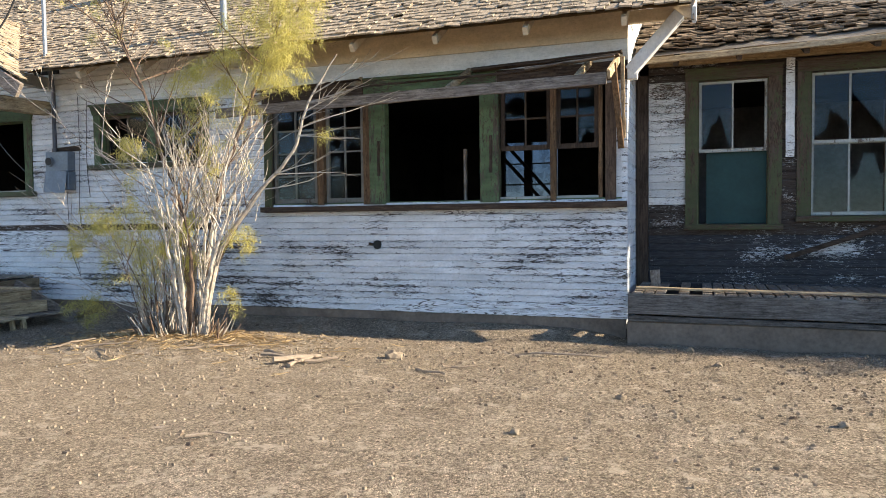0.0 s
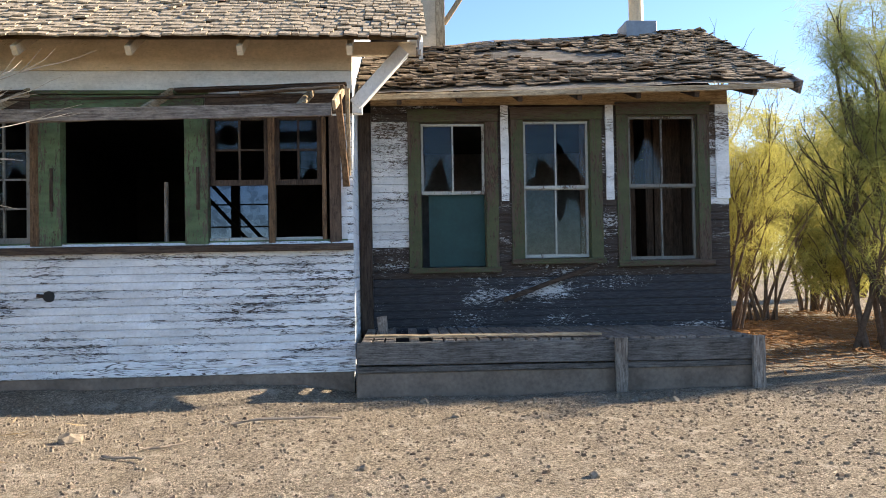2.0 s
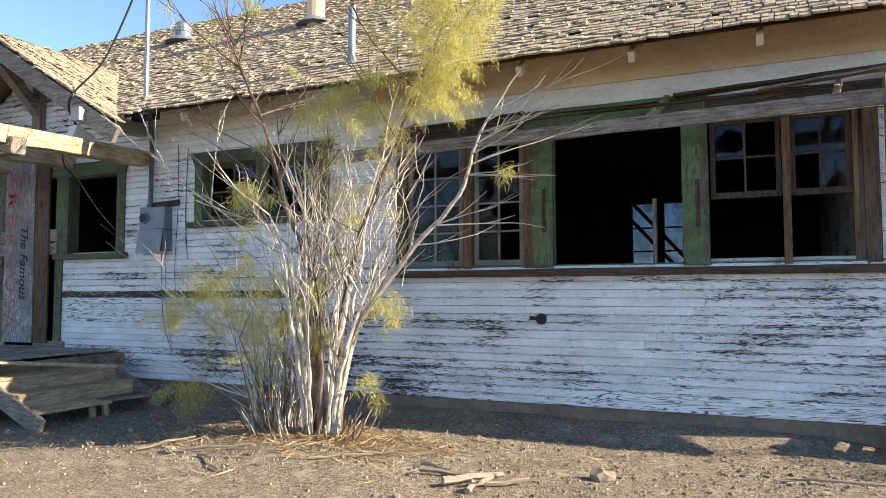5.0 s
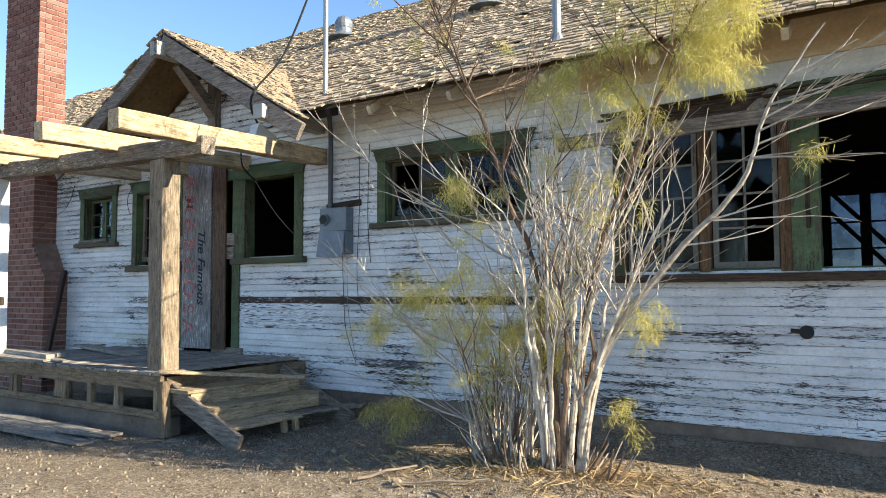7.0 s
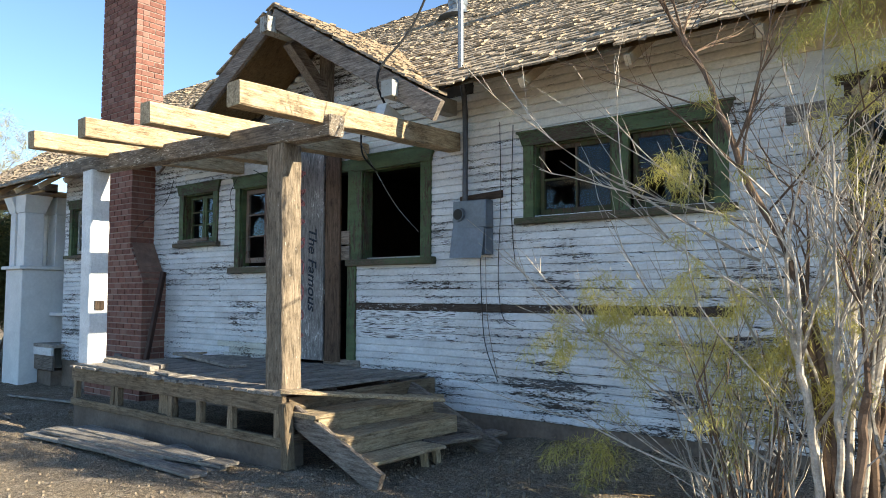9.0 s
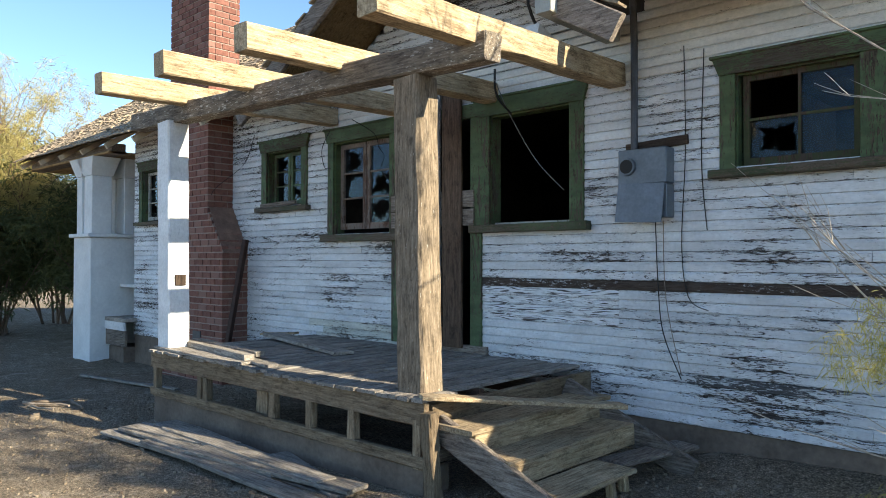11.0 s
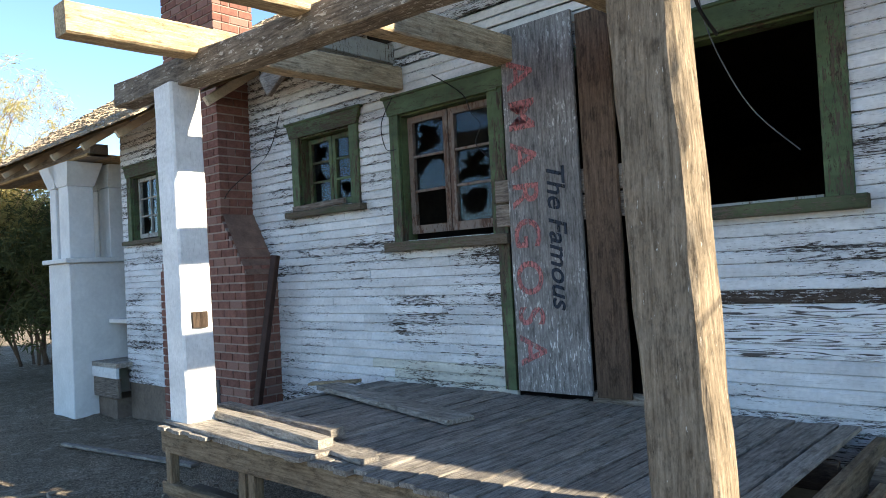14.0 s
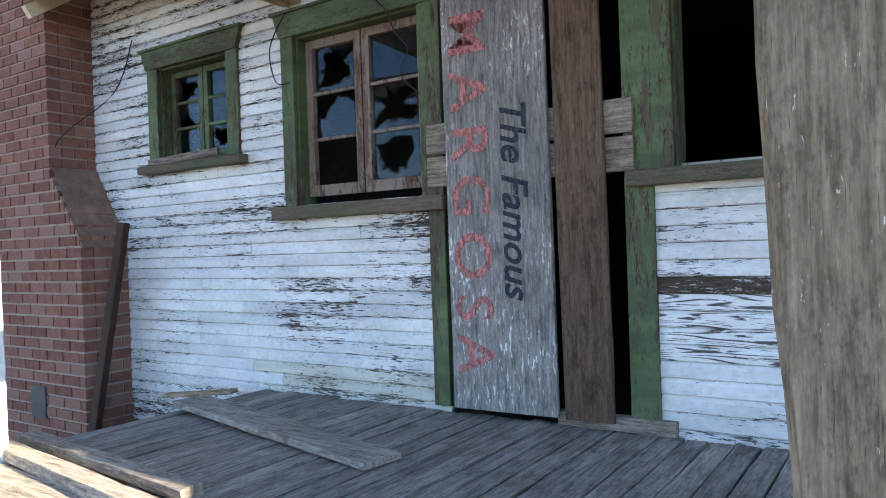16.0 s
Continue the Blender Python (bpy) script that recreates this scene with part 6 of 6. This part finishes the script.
tree(-24.5, 1.6, 3.4, 1.0, 33, M_leafgreen, "dark green shrub tree by the west porch", 10, 1500, 0.34, 26, low=0.0, width=0.016)
tree(-20.6, 1.4, 2.5, 1.0, 36, M_leafgreen, "low dark green shrub by the west porch", 16, 900, 0.26, 26, low=0.0, width=0.014)
tree(-22.3, -0.3, 2.8, 1.0, 37, M_leafgreen, "low dark green shrub by the west porch", 16, 900, 0.28, 26, low=0.0, width=0.014)
tree(-38.0, -4.0, 5.0, 1.0, 34, M_leafpale, "golden tree far beyond the yard", 8, 1500, 0.45, 20, width=0.03)
tree(-44.0, 7.0, 6.0, 1.0, 35, M_leafpale, "golden tree far beyond the house", 8, 1300, 0.45, 20, width=0.03)
lv, lf, rl = [], [], random.Random(3)
for _ in range(13000):
    x, y = rl.gauss(7.0, 1.9), rl.gauss(4.2, 2.4)
    if x < 4.3 or y < 0.2:
        continue
    a, l, z = rl.uniform(0, 3.14), rl.uniform(0.04, 0.14), ground_z(x, y) + rl.uniform(0.012, 0.05)
    c, d = math.cos(a) * l, math.sin(a) * l
    k = len(lv)
    lv += [(x - c, y - d, z), (x + d * 0.1, y - c * 0.1, z + 0.006), (x + c, y + d, z + rl.uniform(-0.01, 0.03)), (x - d * 0.1, y + c * 0.1, z)]
    lf.append((k, k + 1, k + 2, k + 3))
tagged(joined("leaf_litter", lv, lf, M_litter), "rust-coloured needle litter under the tamarisks", "leaf litter", kind="stuff")

# ---- ground clutter ----
rc = random.Random(5)
pv, pf = [], []
for _ in range(30000):
    x, y = rc.uniform(-13, 5), -0.35 - abs(rc.gauss(0, 2.6))
    if y < -7.5 or (-11.7 < x < -7.9 and y > -2.0) or (0 < x < 3.9 and y > -0.5):
        continue
    r = 0.003 + 0.013 * rc.random() ** 4
    z = ground_top(x, y) + r * 0.1
    k = len(pv)
    ring = [(math.cos(t * 1.2566 + rc.random()) * r * rc.uniform(0.8, 1.4), math.sin(t * 1.2566 + rc.random() * 0.6) * r * rc.uniform(0.8, 1.3)) for t in range(5)]
    pv += [(x + a, y + b, z - 0.01) for a, b in ring] + [(x + a * 0.6, y + b * 0.6, z + r * 0.8) for a, b in ring]
    pf += [(k + i, k + (i + 1) % 5, k + 5 + (i + 1) % 5, k + 5 + i) for i in range(5)] + [tuple(k + 5 + i for i in range(5))]
tagged(joined("pebbles", pv, pf, M_stone), "scattered small pebbles on the dirt", "pebbles", kind="stuff")


lv, lf = [], []
for _ in range(2600):
    a, d = rc.uniform(0, 6.28), abs(rc.gauss(0, 0.55))
    x, y = -4.2 + math.cos(a) * d * 1.5, -1.65 + math.sin(a) * d * 0.8
    b, l, z = rc.uniform(0, 3.14), rc.uniform(0.02, 0.13), ground_z(x, y) + rc.uniform(0.004, 0.03)
    c, e = math.cos(b) * l, math.sin(b) * l
    k = len(lv)
    lv += [(x - c, y - e, z), (x + e * 0.06, y - c * 0.06, z + 0.006), (x + c, y + e, z + rc.uniform(-0.01, 0.03)), (x - e * 0.06, y + c * 0.06, z)]
    lf.append((k, k + 1, k + 2, k + 3))
tagged(joined("straw_litter", lv, lf, M_straw), "dry tan twigs and straw under the bush", "litter", kind="stuff")
lv, lf = [], []
for _ in range(1700):
    x, y = rc.uniform(-13, 5), -0.4 - abs(rc.gauss(0, 2.2))
    if y < -7 or (-11.8 < x < -6.8 and y > -2.1) or (0 < x < 3.9 and y > -0.5):
        continue
    r, z = 0.007 + 0.024 * rc.random() ** 2, ground_top(x, y)
    k = len(lv)
    pts = [(math.cos(t * 1.05 + rc.uniform(-0.4, 0.4)) * r * rc.uniform(0.5, 1.3), math.sin(t * 1.05) * r * rc.uniform(0.4, 1.0)) for t in range(6)]
    lv += [(x + a, y + b, z - 0.01) for a, b in pts] + [(x + a * 0.6 + rc.uniform(-0.004, 0.004), y + b * 0.6, z + r * rc.uniform(0.25, 0.6)) for a, b in pts]
    lf += [(k + i, k + (i + 1) % 6, k + 6 + (i + 1) % 6, k + 6 + i) for i in range(6)] + [tuple(k + 6 + i for i in range(6))]
tagged(joined("clods", lv, lf, M_clod), "dark clods and bark bits strewn on gravel", "clods", kind="stuff")


def stone(x, y, r, label="small pale stone on the gravel", mat=None, flat=0.7):
    bm = bmesh.new()
    bmesh.ops.create_icosphere(bm, subdivisions=2, radius=r)
    for v in bm.verts:
        v.co *= 1 + 0.55 * noise.noise(v.co * (1.3 / r) + Vector((x, y, 0))) + 0.3 * noise.noise(v.co * (3.1 / r) + Vector((y, x, 4)))
        v.co.z *= flat
        v.co += Vector((x, y, ground_top(x, y) + r * flat * 0.35))
    return tagged(part("stone", bm, mat or M_stone), label, "stone", "loose stones")


stone(-1.92, -1.62, 0.075)
for x, y, r in ((0.62, -0.62, 0.07), (0.85, -1.25, 0.06), (2.75, -0.85, 0.07), (-4.9, -2.35, 0.06), (-6.1, -1.6, 0.05), (-5.9, -2.2, 0.07), (0.2, -2.6, 0.05), (1.5, -2.9, 0.05), (-2.9, -2.6, 0.04), (-7.0, -2.6, 0.05), (-0.3, -3.6, 0.05), (-12.6, -2.6, 0.08), (-12.9, -2.9, 0.09)):
    stone(x, y, r * 0.62)


def stick(x, y, l, a, r, mat, label):
    rnd = random.Random(int(x * 100) + int(a))
    pts = []
    for i in range(5):
        t = (i / 4 - 0.5) * l
        px, py = x + t * math.cos(radians(a)) + rnd.uniform(-0.02, 0.02), y + t * math.sin(radians(a)) + rnd.uniform(-0.02, 0.02)
        pts.append((px, py, ground_top(px, py) + r + rnd.uniform(0, 0.02)))
    return tagged(part("stick", tube(pts, r, r * 0.6, 6), mat), label, "stick", "fallen sticks")


stick(-0.45, -1.25, 0.85, 5, 0.014, M_drystick, "long pale stick lying on gravel")
for x, y, l, a, r in ((-2.75, -2.05, 0.5, 15, 0.02), (-2.62, -2.12, 0.45, 55, 0.026), (-2.45, -2.1, 0.38, 40, 0.02), (-2.9, -2.0, 0.35, -20, 0.015), (-2.55, -2.2, 0.3, 80, 0.02), (-1.2, -1.9, 0.3, 25, 0.012), (-1.35, -2.2, 0.3, -15, 0.012), (-3.6, -2.1, 0.45, 40, 0.010), (-3.4, -1.9, 0.5, 30, 0.010), (-4.6, -2.3, 0.6, 20, 0.012), (-5.1, -2.2, 0.4, 55, 0.012), (-4.4, -2.5, 0.4, -30, 0.010), (-1.9, -4.2, 0.3, 30, 0.012), (-5.3, -3.5, 0.35, 30, 0.012), (-13.2, -2.3, 0.7, 20, 0.02), (-12.9, -2.1, 0.6, -10, 0.018), (-13.4, -2.2, 0.5, 60, 0.02), (-13.1, -2.4, 0.5, 5, 0.015)):
    stick(x, y, l, a, r, M_drystick, "weathered grey stick on the dirt")
loose_plank((-15.2, -1.2, ground_z(-15, -1.2) + 0.03), (-13.0, -0.95, ground_z(-13, -1) + 0.03), 0.08, 0.025, M_plank, "grey lath lying on the dirt")
loose_plank((-11.5, -3.9, ground_z(-11, -4) + 0.03), (-10.3, -3.6, ground_z(-10.3, -3.6) + 0.03), 0.12, 0.03, M_plank, "pale board lying in the yard")
